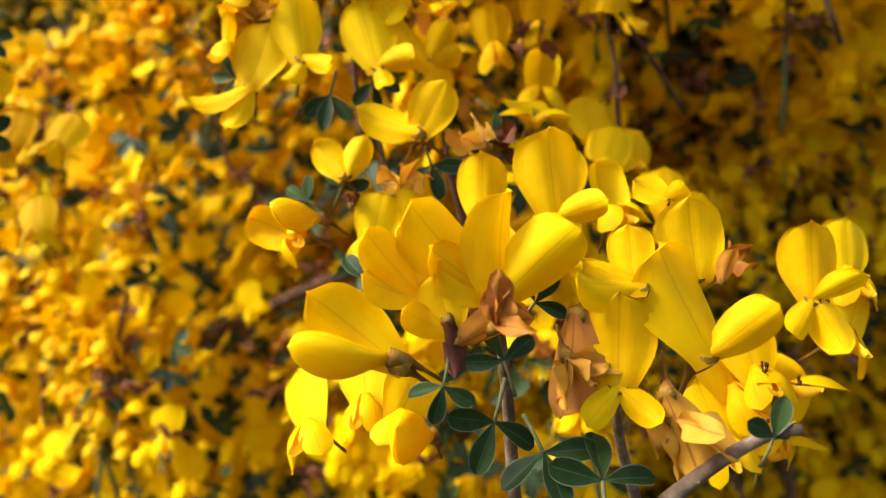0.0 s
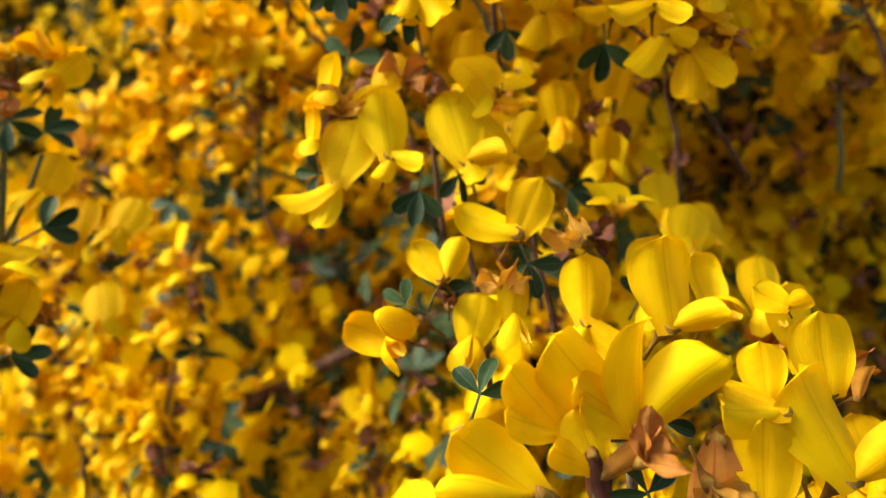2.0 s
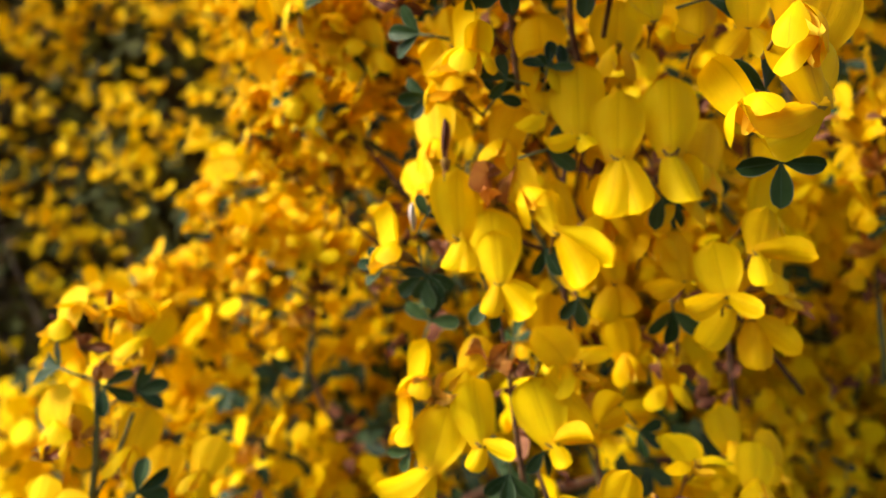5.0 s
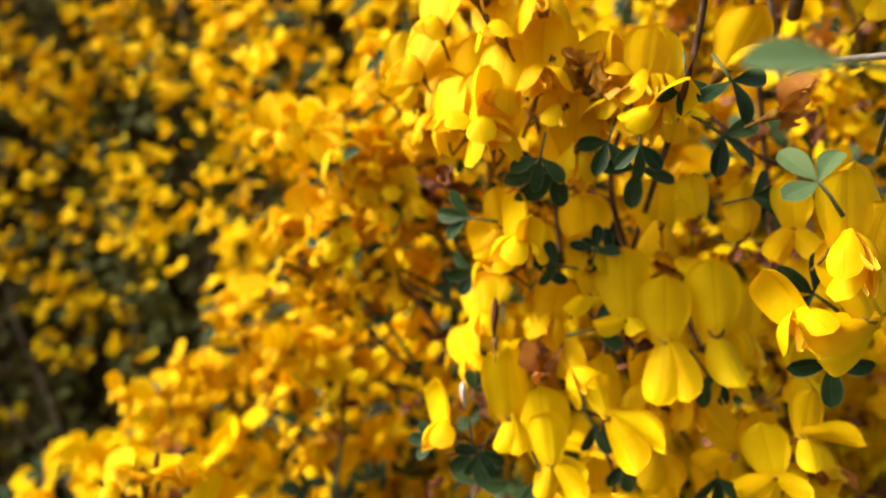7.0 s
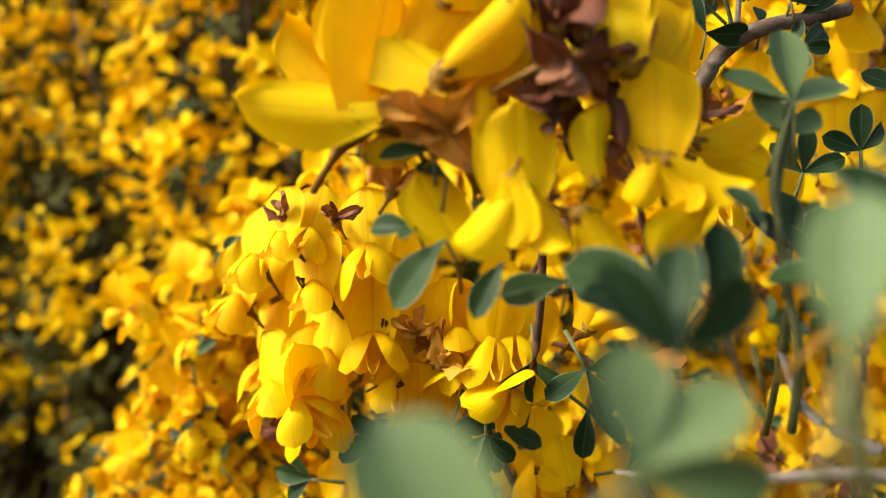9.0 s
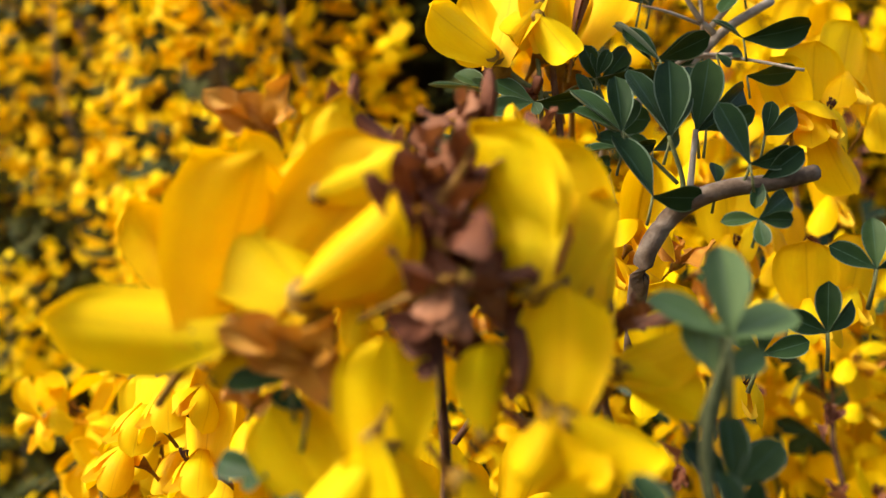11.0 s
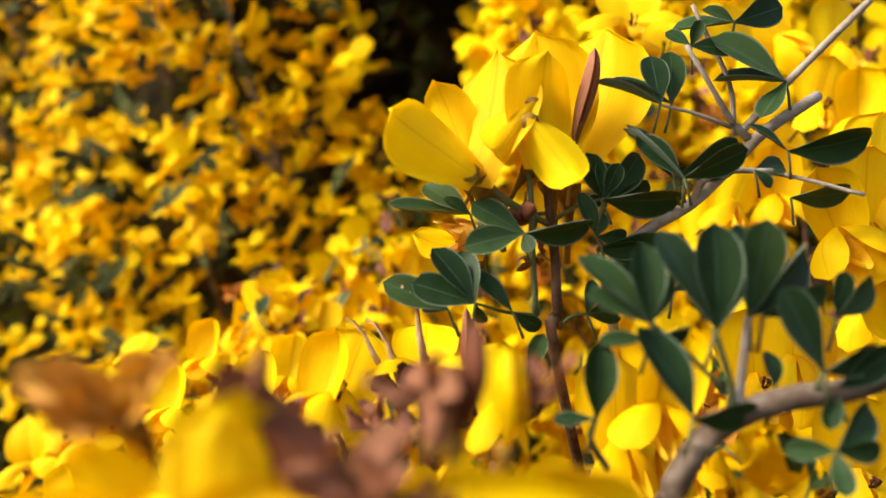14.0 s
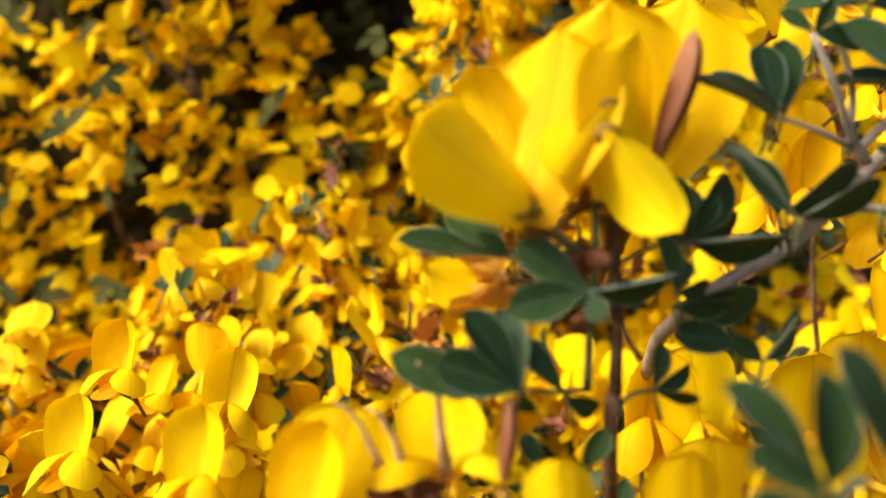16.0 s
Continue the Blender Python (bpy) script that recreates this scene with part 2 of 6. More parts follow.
def stamen_shape(seed):
    rng = random.Random(seed)
    out = []
    for k in range(5):
        x = rng.uniform(-0.8, 0.8)
        a = (x * 0.4 * MM, -1.5 * MM, 0.2 * MM)
        b = (x * MM, -rng.uniform(3.0, 4.6) * MM, rng.uniform(0.6, 3.2) * MM)
        out.append(tube(curve_points(a, b, (0, -0.6 * MM, -0.4 * MM), 4), [0.14 * MM] * 4 + [0.26 * MM], 4))
    return joined(out)


def closed_shape(nu=14, nv=12, length=15.0, width=7.4, seed=0):
    """A banner still folded over: a flattened teardrop swelling from the calyx along -Y, with an open seam below."""
    def f(u, v):
        w = width * 0.5 * round_outline(u, 0.24, 0.64, 2.2)
        a = math.pi * (0.03 + 0.94 * (v + 1) / 2) * 2 - math.pi / 2
        flat = 0.60 - 0.18 * u
        return ((math.cos(a) * w * flat + 0.3 * math.sin(5 * u + seed)) * MM, -length * u * MM, (math.sin(a) * w + 0.16 * length * u * u - 0.25 * w * math.exp(-((v * 2) ** 2) * 4)) * MM)
    return sheet(nu, nv, f)


def crumple_shape(seed, n=5, size=7.0):
    """Dry petals, curled and twisted."""
    rng = random.Random(seed)
    out = []
    for k in range(n):
        ph, tw, curl = rng.uniform(0, 6), rng.uniform(-1.6, 1.6), rng.uniform(0.5, 1.4)
        L, W = size * rng.uniform(0.7, 1.2), size * rng.uniform(0.35, 0.6)

        def f(u, v):
            w = 0.5 * W * round_outline(u, 0.3, 0.5, 2.0)
            a = tw * u + 0.5 * math.sin(4 * u + ph)
            x, y = v * w * math.cos(a), v * w * math.sin(a) + curl * abs(v) * w * 0.9 + 0.5 * math.sin(9 * u + 3 * v + ph)
            return (x * MM, y * MM, (L * u + 0.4 * math.sin(7 * u * v + ph)) * MM)
        out.append(turned(sheet(9, 6, f), pose(0, 0, 0, rng.uniform(-75, 75), rng.uniform(-75, 75), rng.uniform(0, 360))))
    return joined(out)


def leaflet_shape(nu, nv, length=9.0, width=5.2, fold=0.35, bend=0.12, seed=0, thick=0.0):
    """One leaflet in the XZ plane, growing up +Z, its upper face to -Y; thick gives it an underside."""
    def side(back):
        def f(u, v):
            w = 0.5 * width * round_outline(u, 0.10, 0.62, 2.4)
            y = -fold * abs(v) ** 1.3 * w + bend * length * u * u + 0.12 * math.sin(6 * u + seed) * v
            y += back * thick * (1 - abs(v) ** 4) * min(1, 6 * u) * min(1, 8 * (1 - u))
            return (v * w * MM, y * MM, (length * u) * MM)
        return sheet(nu, nv, f)
    return joined([side(0), side(1)]) if thick else side(0)


# meshes that the flowers share
KINDS = {}
for k in range(4):
    KINDS["open", k] = [
        ("banner", as_mesh("banner", banner_shape(12, 12, 13, 11.4 - 0.5 * k, 0.20 + 0.06 * k, 0.10 + 0.03 * k, 0.10, 0.4, k, 0.5), petal_mat)),
        ("wing", as_mesh("wing", wing_shape(9, 7, -1, 9.4 + 0.3 * k, 5.3, 0.34 + 0.09 * k, 1.15 + 0.12 * k, 0.40 + 0.06 * k, k), petal_mat)),
        ("wing", as_mesh("wing", wing_shape(9, 7, 1, 9.4, 5.3 + 0.2 * k, 0.42 + 0.06 * k, 1.15 + 0.14 * k, 0.52 - 0.05 * k, k + 9), petal_mat)),
        ("keel", as_mesh("keel", keel_shape(7, 6, 8.2), keel_mat)),
    ]
    if k == 0:
        KINDS["open", k].append(("stamen_tuft", as_mesh("stamen_tuft", stamen_shape(k), filament_mat)))
    KINDS["hooded", k] = [
        ("banner", as_mesh("banner", banner_shape(14, 12, 13.6, 8.8, -0.50 - 0.08 * k, 0.16, 0.45, 0.3, k + 20, 0.6), petal_mat)),
        ("wing", as_mesh("wing", wing_shape(9, 7, -1, 9.4, 6.0, 0.40 + 0.06 * k, 0.72, 0.55, k + 30, 3.2), petal_mat)),
        ("wing", as_mesh("wing", wing_shape(9, 7, 1, 9.4, 6.0, 0.46 + 0.05 * k, 0.72, 0.50, k + 40, 3.2), petal_mat)),
        ("keel", as_mesh("keel", keel_shape(7, 6, 8.0, 3.2, 0.6), keel_mat)),
    ]
    KINDS["closed", k] = [("folded_banner", as_mesh("folded_banner", closed_shape(14, 12, 13.0 + k, 8.4 + 0.4 * k, k), petal_mat))]
    KINDS["spread", k] = [
        ("banner", as_mesh("banner", banner_shape(12, 12, 13, 11.8, -0.15, 0.45, -0.25, 0.6, k + 50), petal_mat)),
        ("wing", as_mesh("wing", wing_shape(9, 7, -1, 11.0, 5.8, 1.1, 0.35, 0.55, k + 60), petal_mat)),
        ("wing", as_mesh("wing", wing_shape(9, 7, 1, 11.0, 5.8, 1.1, 0.25, 0.55, k + 70), petal_mat)),
        ("keel", as_mesh("keel", keel_shape(7, 6, 8.6, 3.0, 0.45), keel_mat)),
        ("stamen_tuft", as_mesh("stamen_tuft", stamen_shape(k + 80), filament_mat)),
    ]
    KINDS["petal", k] = [("banner", as_mesh("banner", banner_shape(14, 12, 13, 9.7 - 0.5 * k, 0.14 + 0.16 * k, 0.05, 0.18, 0.7, k + 90, 0.42), petal_mat))]
    KINDS["lobe", k] = [("wing", as_mesh("wing", banner_shape(14, 8, 13, 6.4 + 0.4 * k, 0.55 + 0.15 * k, -0.02, 0.22, 0.7, k + 95, 0.35), petal_mat))]
    KINDS["dry", k] = [("dry_petal", as_mesh("dry_petal", closed_shape(14, 10, 13 + k, 4.6 + 0.4 * k, k + 2), wither_mat))]
    KINDS["rust", k] = [("fading_petal", as_mesh("fading_petal", banner_shape(12, 8, 13, 7.4, 0.75, -0.02, 0.2, 0.5, k + 120, 0.35), rust_mat))]
    KINDS["husk", k] = [("dry_petal", as_mesh("dry_petal", banner_shape(12, 8, 13, 5.4, 1.3, 0.1, 0.3, 1.0, k + 130, 0.5), wither_mat))]
    KINDS["withered", k] = [("dry_petals", as_mesh("dry_petals", crumple_shape(k + 3), wither_mat))]
    KINDS["fading", k] = [("fading_petals", as_mesh("fading_petals", crumple_shape(k + 13, 6, 8.5), rust_mat))]
CALYX = as_mesh("flower", calyx_shape(), calyx_mat)
LEAFLETS = [as_mesh("leaflet", leaflet_shape(10, 6, 9.0, 4.5 - 0.25 * k, 0.16 + 0.16 * k, 0.06 + 0.07 * k, k, 0.35), leaf_mat, under_mat) for k in range(3)]
PALE_LEAFLETS = [as_mesh("leaflet", leaflet_shape(10, 6, 9.0, 4.6, 0.15 + 0.12 * k, 0.1, k, 0.35), pale_leaf, under_mat) for k in range(3)]
PETIOLE = as_mesh("leaf", tube([(0, 0, 0), (0, 0.8 * MM, -3 * MM), (0, 2.5 * MM, -7 * MM)], [0.35 * MM, 0.35 * MM, 0.45 * MM], 5), stem_mat)


def part(name, me, parent, m=None, label=""):
    ob = new(name, me)
    ob.parent = parent
    if m is not None:
        ob.matrix_basis = m
    return tagged(ob, label)


count = [0]


def sprig(label, category="sprig", group=""):
    return tagged(new("flowering_sprig"), label, category, group)


def flower(thing, kind, place, turn, size=1.0):
    """A blossom as a part of its sprig, its petals under it."""
    count[0] += 1
    k = count[0] % 4
    m = pose(*place, *turn) @ Matrix.Scale(size, 4)
    name = {"withered": "withered_flower", "dry": "withered_flower", "fading": "fading_flower", "closed": "flower_bud"}.get(kind, "flower")
    ob = part(name, CALYX, thing, m)
    for part_name, me in KINDS[kind, k]:
        part(part_name, me, ob)
    return ob


def leaf(thing, place, turn, size=1.0, spread=68, pale=False, mid=1.0, single=False):
    """A leaf of three leaflets on a stalk."""
    count[0] += 1
    k = count[0]
    ob = part("leaf", PETIOLE, thing, pose(*place, *turn) @ Matrix.Scale(size, 4))
    pool = PALE_LEAFLETS if pale else LEAFLETS
    spread = max(spread, 46)
    for i, a in enumerate((-spread, 4 - k % 9, spread)):
        if single and i != 1:
            continue
        part("leaflet", pool[(k + i) % 3], ob, pose(0, 0, 0, 0, 0, 0) @ pose(0, 0, 0, -8 + 7 * ((k + i) % 4), a, 0) @ pose(0, 0, 0, 0, 0, (k * 37 + i * 53) % 80 - 40) @ Matrix.Scale(mid if i == 1 else 0.93, 4))
    return ob


def towards(base, tip, yaw):
    """The turn of a blade that grows from base to tip, its face to the open side."""
    base, tip = Vector(base), Vector(tip)
    z = (tip - base).normalized()
    y = -(Vector((0, -1, 0.12)) - z * Vector((0, -1, 0.12)).dot(z)).normalized()
    m = Matrix((y.cross(z), y, z)).transposed().to_4x4()
    return m @ Matrix.Rotation(radians(yaw), 4, "Z")


def leaf_to(thing, base, tips):
    """A leaf whose leaflets reach from its base to the given tips."""
    ob = part("leaf", PETIOLE, thing, Matrix.Translation(base) @ Matrix.Rotation(radians(20 * math.sin(1e4 * base[0])), 4, "Y") @ Matrix.Scale(0.55, 4))
    for tip, yaw in tips:
        count[0] += 1
        length = (Vector(tip) - Vector(base)).length / (9 * MM)
        m = Matrix.Translation(base) @ towards(base, tip, yaw) @ Matrix.Diagonal((max(length, 0.5) * 1.02, length, length, 1))
        part("leaflet", LEAFLETS[count[0] % 3], ob, ob.matrix_basis.inverted() @ m)
    return ob


def petal_to(thing, kind, base, tip, yaw):
    """A single broad petal from its claw to its tip."""
    count[0] += 1
    size = (Vector(tip) - Vector(base)).length / (12 * MM)
    name = {"rust": "fading_flower", "husk": "withered_flower"}.get(kind, "flower")
    ob = part(name, CALYX, thing, Matrix.Translation(base) @ towards(base, tip, yaw) @ Matrix.Scale(size, 4))
    for part_name, me in KINDS[kind, count[0] % 4]:
        part(part_name, me, ob)
    return ob


def flower_to(thing, throat, banner, wings, yaw):
    """A blossom with its banner and its wings reaching to the given tips."""
    count[0] += 1
    size = (Vector(banner) - Vector(throat)).length / (12 * MM)
    ob = part("flower", CALYX, thing, Matrix.Translation(throat) @ towards(throat, banner, yaw) @ Matrix.Scale(size, 4))
    back = ob.matrix_basis.inverted()
    part("banner", KINDS["petal", count[0] % 4][0][1], ob, Matrix.Diagonal((1.12, 1, 1, 1)))
    for i, (tip, turn) in enumerate(wings):
        length = (Vector(tip) - Vector(throat)).length / (12 * MM)
        m = Matrix.Translation(throat) @ towards(throat, tip, turn) @ Matrix.Diagonal((max(length, 0.6) * 0.98, length, length, 1))
        part("wing", KINDS["lobe", (count[0] + i) % 4][0][1], ob, back @ m)
    return ob


def stalk(thing, points, r0, r1, mat=None, name="stem", sides=8):
    n = len(points)
    return part(name, as_mesh(name, tube(points, [r0 + (r1 - r0) * i / (n - 1) for i in range(n)], sides), mat or bark_mat), thing)


def raceme(thing, a, b, n, seed, kinds=("open", "open", "hooded", "open", "spread", "hooded", "open", "spread", "fading", "withered"), size=0.95, leaves=4, reach=6.5, front=None, west=False):
    """Blossoms set round a stem from a to b, each facing outwards."""
    rng = random.Random(seed)
    a, b = Vector(a), Vector(b)
    d = (b - a).normalized()
    pts = curve_points(a - d * 0.03, b, (0, 0, 0), 7, 0.0012, seed)
    stalk(thing, pts, 0.9 * MM, 0.5 * MM, stem_mat if seed % 2 else brown_stem)
    side = d.orthogonal().normalized()
    for i in range(n):
        w = i * 2.4 + rng.uniform(-0.4, 0.4)
        out = (side * math.cos(w) + d.cross(side) * math.sin(w)).normalized()
        if front is not None and out.y > front:
            out.y *= -1
        if west and out.x > 0:
            out.x *= -1
        face = (out + d * rng.uniform(-0.15, 0.45)).normalized()
        p = a.lerp(b, (i + 0.5) / n) + out * reach * MM * rng.uniform(0.8, 1.25)
        turn = face.to_track_quat("-Y", "Z").to_euler()
        flower(thing, rng.choice(kinds), tuple(p), (math.degrees(turn.x) + rng.uniform(-15, 15), math.degrees(turn.y) + rng.uniform(-25, 25), math.degrees(turn.z)), size * rng.uniform(0.85, 1.1))
    for i in range(leaves):
        w = rng.uniform(0, 6.28)
        out = (side * math.cos(w) + d.cross(side) * math.sin(w)).normalized()
        if front is not None and out.y > front:
            out.y *= -1
        if west and out.x > 0:
            out.x *= -1
        p = a.lerp(b, rng.random()) + out * 11 * MM
        turn = (out + d * 0.3).to_track_quat("-Y", "Z").to_euler()
        leaf(thing, tuple(p), (math.degrees(turn.x) - 30, rng.uniform(-40, 40), math.degrees(turn.z)), rng.uniform(0.7, 1.05))


# ---- mass builders: far blossoms and leaves, joined ----
LOW_FLOWER = joined([banner_shape(5, 4, 13, 11.4, 0.3, 0.2, 0.1, 0.5, 1), wing_shape(4, 3, -1, 9.6, 5.6, 0.5, 0.9, 0.6, 1), wing_shape(4, 3, 1, 9.6, 5.6, 0.5, 0.9, 0.6, 2), keel_shape(3, 3)])
FAR_FLOWER = joined([banner_shape(4, 4, 13, 11.0, 0.3, 0.2, 0.1, 0.5, 1), wing_shape(3, 2, -1, 9.4, 5.4, 0.5, 0.9, 0.5, 1), wing_shape(3, 2, 1, 9.4, 5.4, 0.5, 0.9, 0.5, 2)])
LOW_LEAF = joined([turned(leaflet_shape(3, 2), pose(0, 0, 0, 0, s, 0)) for s in (-65, 0, 65)])


def scatter(name, shape, mat, placed, label, category):
    """Many copies of a shape in one mesh; placed: point, facing, roll, size."""
    vs, fs, uv = shape
    f0 = np.array(fs)
    allv, allf, alluv = [], [], []
    for i, (p, face, roll, size) in enumerate(placed):
        r = np.array((face.to_track_quat("-Y", "Z").to_matrix() @ Matrix.Rotation(roll, 3, "Y")))
        allv.append(vs @ r.T * size + np.array(p))
        allf.append(f0 + i * len(vs))
        alluv.append(uv)
    me = as_mesh(name, (np.concatenate(allv), np.concatenate(allf), np.concatenate(alluv)), mat)
    return tagged(new(name, me), label, category, "", "stuff")


def smooth(points, n=5):
    """More points along a bent stalk, rounded between the given ones."""
    p = [Vector(q) for q in points]
    p = [2 * p[0] - p[1]] + p + [2 * p[-1] - p[-2]]
    out = []
    for i in range(1, len(p) - 2):
        a, b, c, d = p[i - 1:i + 3]
        for k in range(n):
            t = k / n
            out.append(0.5 * (2 * b + (c - a) * t + (2 * a - 5 * b + 4 * c - d) * t * t + (3 * b - a - 3 * c + d) * t ** 3))
    return out + [p[-2]]


STYLE = as_mesh("dry_style", tube([(0, 0, -5 * MM), (0, 0, 0), (0.3 * MM, 0, 3 * MM), (-0.2 * MM, 0, 6 * MM), (-1.2 * MM, 0, 6.9 * MM)], [0.7 * MM, 0.5 * MM, 0.3 * MM, 0.25 * MM, 0.3 * MM], 6), straw_mat)
pale_bud = solid("pale_bud", [(0.3, (0.55, 0.48, 0.42)), (0.7, (0.75, 0.68, 0.62))], 300, 0.6)
BUD = as_mesh("white_bud", closed_shape(10, 8, 13, 6.5, 1), pale_bud)


def dry_style(thing, place, turn, size):
    return part("dry_style", STYLE, thing, pose(*place, *turn) @ Matrix.Scale(size, 4), "thin curled straw-coloured style")


def white_bud(thing, place, turn, size):
    return part("white_bud", BUD, thing, pose(*place, *turn) @ Matrix.Scale(size, 4), "small whitish unopened bud")


# ---- ground ----
bm = bmesh.new()
bmesh.ops.create_grid(bm, x_segments=60, y_segments=60, size=150)
for v in bm.verts:
    v.co.z = -0.75 + 0.05 * noise.noise(v.co * 0.3)
me = bpy.data.meshes.new("ground")
bm.to_mesh(me)
bm.free()
me.materials.append(earth_mat)
tagged(new("ground", me), "dark earthy ground with dry litter under the shrubs", "ground", "", "structure")

# ---- the far shrub: masses of blossom, leaf and twig ----
rng = random.Random(11)


def far_depth(x, z):
    return 0.335 - 0.25 * min(0, x) + 0.8 * max(0, min(0.26, -0.1 - x)) + 0.30 * max(0, x - 0.05) + 0.05 * noise.noise(Vector((x * 7, z * 7, 0.5)))


def bare(x, z):
    """How far the blossom thins out: towards the shaded foot of the shrub on its far side."""
    side = min(1, max(0, (-0.12 - x) / 0.12))
    low = min(1, max(0, (0.34 - z + 0.1 * min(0, x + 0.25)) / 0.24))
    return -0.46 + side * (0.48 + 0.28 * low)


def gap(x, z):
    """The opening between two bushes, through which the wood beyond is seen."""
    w = 0.012 * noise.noise(Vector((x * 30, z * 30, 5)))
    return 0.026 + w < x < 0.068 + w and z > 0.292 + w


far_flowers, far_leaves = [], []
for i in range(22000):
    x, z = rng.uniform(-0.75, 0.55), rng.uniform(-0.25, 0.72)
    clump = 0.6 * noise.noise(Vector((x * 13, z * 17, 2.0))) + 0.6 * noise.noise(Vector((x * 38, z * 38, 7.0)))
    if clump < bare(x, z) + rng.uniform(-0.25, 0.25) or gap(x, z):
        continue
    y = far_depth(x, z) + rng.uniform(0, 0.07) - 0.04 * clump
    face = Vector((rng.uniform(-1.2, 0.8), rng.uniform(-1.6, 0.1), rng.uniform(-0.3, 1))).normalized()
    far_flowers.append(((x, y, z), face, rng.uniform(-0.8, 0.8), rng.uniform(0.75, 1.1)))
for i in range(13000):
    x, z = rng.uniform(-0.85, 0.75), rng.uniform(-0.40, 0.75)
    y = far_depth(x, z) + (rng.uniform(0.05, 0.16) if gap(x, z) else rng.uniform(-0.025, 0.12))
    face = Vector((rng.uniform(-1, 1), rng.uniform(-1.2, 0.4), rng.uniform(-0.2, 1))).normalized()
    far_leaves.append(((x, y, z), face, rng.uniform(-3, 3), rng.uniform(0.9, 1.4)))
scatter("far_blossoms", FAR_FLOWER, petal_far, far_flowers, "blurred mass of yellow broom blossom on the shrub behind", "blossom")
scatter("far_leaves", LOW_LEAF, leaf_olive, far_leaves, "dark green foliage inside the shrub behind", "foliage")
twigs = []
for i in range(90):
    x, z = rng.uniform(-0.7, 0.7), rng.uniform(-0.5, 0.4)
    y = far_depth(x, z) + rng.uniform(0.01, 0.10)
    a = Vector((x, y, z))
    b = a + Vector((rng.uniform(-0.12, 0.12), rng.uniform(-0.05, 0.05), rng.uniform(0.1, 0.3)))
    twigs.append(tube(curve_points(a, b, (rng.uniform(-0.02, 0.02), 0, 0), 6, 0.003, i), [0.0014 - 0.0001 * k for k in range(7)], 5))
me = as_mesh("far_twigs", joined(twigs), bark_mat)
tagged(new("far_twigs", me), "thin brown twigs of the shrub behind", "twigs", "", "stuff")
# sheet added to close the shrub behind, deep shade put into its colour
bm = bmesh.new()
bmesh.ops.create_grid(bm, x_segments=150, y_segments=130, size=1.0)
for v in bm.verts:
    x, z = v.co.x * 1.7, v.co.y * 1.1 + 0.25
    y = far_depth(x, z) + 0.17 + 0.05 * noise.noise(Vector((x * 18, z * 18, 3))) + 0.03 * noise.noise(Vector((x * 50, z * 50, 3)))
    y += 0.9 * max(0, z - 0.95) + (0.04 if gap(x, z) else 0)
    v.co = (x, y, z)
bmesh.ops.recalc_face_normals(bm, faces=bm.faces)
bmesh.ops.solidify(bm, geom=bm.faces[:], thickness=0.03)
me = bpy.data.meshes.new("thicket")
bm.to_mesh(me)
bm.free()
me.materials.append(deep_shade_mat)
tagged(new("thicket", me), "dark brown-green backing sheet coloured as deep shade inside the shrub behind", "thicket", "", "structure")
# the wood beyond
deep = []
for i in range(4200):
    x, z = rng.uniform(-3, 3), rng.uniform(-0.8, 2.6)
    y = 1.6 + 0.5 * noise.noise(Vector((x, z, 4))) + rng.uniform(0, 0.6)
    face = Vector((rng.uniform(-1, 1), rng.uniform(-1.2, 0.4), rng.uniform(-0.2, 1))).normalized()
    deep.append(((x, y, z), face, rng.uniform(-3, 3), rng.uniform(5, 9)))
scatter("distant_foliage", LOW_LEAF, leaf_far, deep, "dark green bushes in the distance", "foliage")


# ---- inside of the near shrub ----
def left_edge(z):
    pts = [(-0.30, -0.5), (0.05, -0.40), (0.075, -0.20), (0.10, -0.165), (0.13, -0.136), (0.155, -0.105), (0.175, -0.082), (0.20, -0.060), (0.225, -0.035), (0.25, -0.01), (0.28, 0.03), (0.40, 0.10)]
    return float(np.interp(z, [p[0] for p in pts], [p[1] for p in pts]))


def front_of(x, z):
    """How near the blossom surface of the shrub comes."""
    up = min(1, max(0, (z - 0.06) / 0.04))
    y = 0.178 + 0.55 * max(0, -0.05 - x) * (1 - up) + 1.3 * max(0, -0.035 - x) * up + 0.25 * max(0, x - 0.09)
    if z < 0.09:
        y += 0.09 * min(1, (0.09 - z) / 0.05) * min(1, max(0, (x - 0.035) / 0.03))
        y += 0.05 * min(1, (0.09 - z) / 0.04) * min(1, max(0, (-0.03 - x) / 0.03)) * (1 if x > -0.1 else 0)
    if z > 0.165:
        y += 0.075 * min(1, (z - 0.165) / 0.035)
    return y


def hollow(x, z):
    """The dark opening under the overhanging blossoms."""
    return ((x + 0.052) / 0.062) ** 2 + ((z - 0.016) / 0.042) ** 2 < 1


inner, deeper, green = [], [], []
for i in range(13000):
    x, z = rng.uniform(-0.32, 0.30), rng.uniform(-0.16, 0.36)
    if x < left_edge(z) + 0.012:
        continue
    s = rng.random() ** 1.5
    y = front_of(x, z) + 0.024 + 0.15 * s
    if hollow(x, z) and y < 0.30 and rng.random() > 0.09:
        continue
    clump = noise.noise(Vector((x * 22, y * 22, z * 22)))
    if clump < (0.11 if s < 0.22 else -0.10) + 0.15 * rng.random():
        continue
    turn = 0.6 if x < -0.03 and z > 0.07 else 0
    face = Vector((rng.uniform(-1, 0.7) - turn, rng.uniform(-1.6, 0.0) + 0.5 * turn, rng.uniform(-0.6, 0.7) + 0.9 * turn)).normalized()
    (inner if s < 0.22 else deeper).append(((x, y, z), face, rng.uniform(-0.7, 0.7), rng.uniform(0.85, 1.1)))
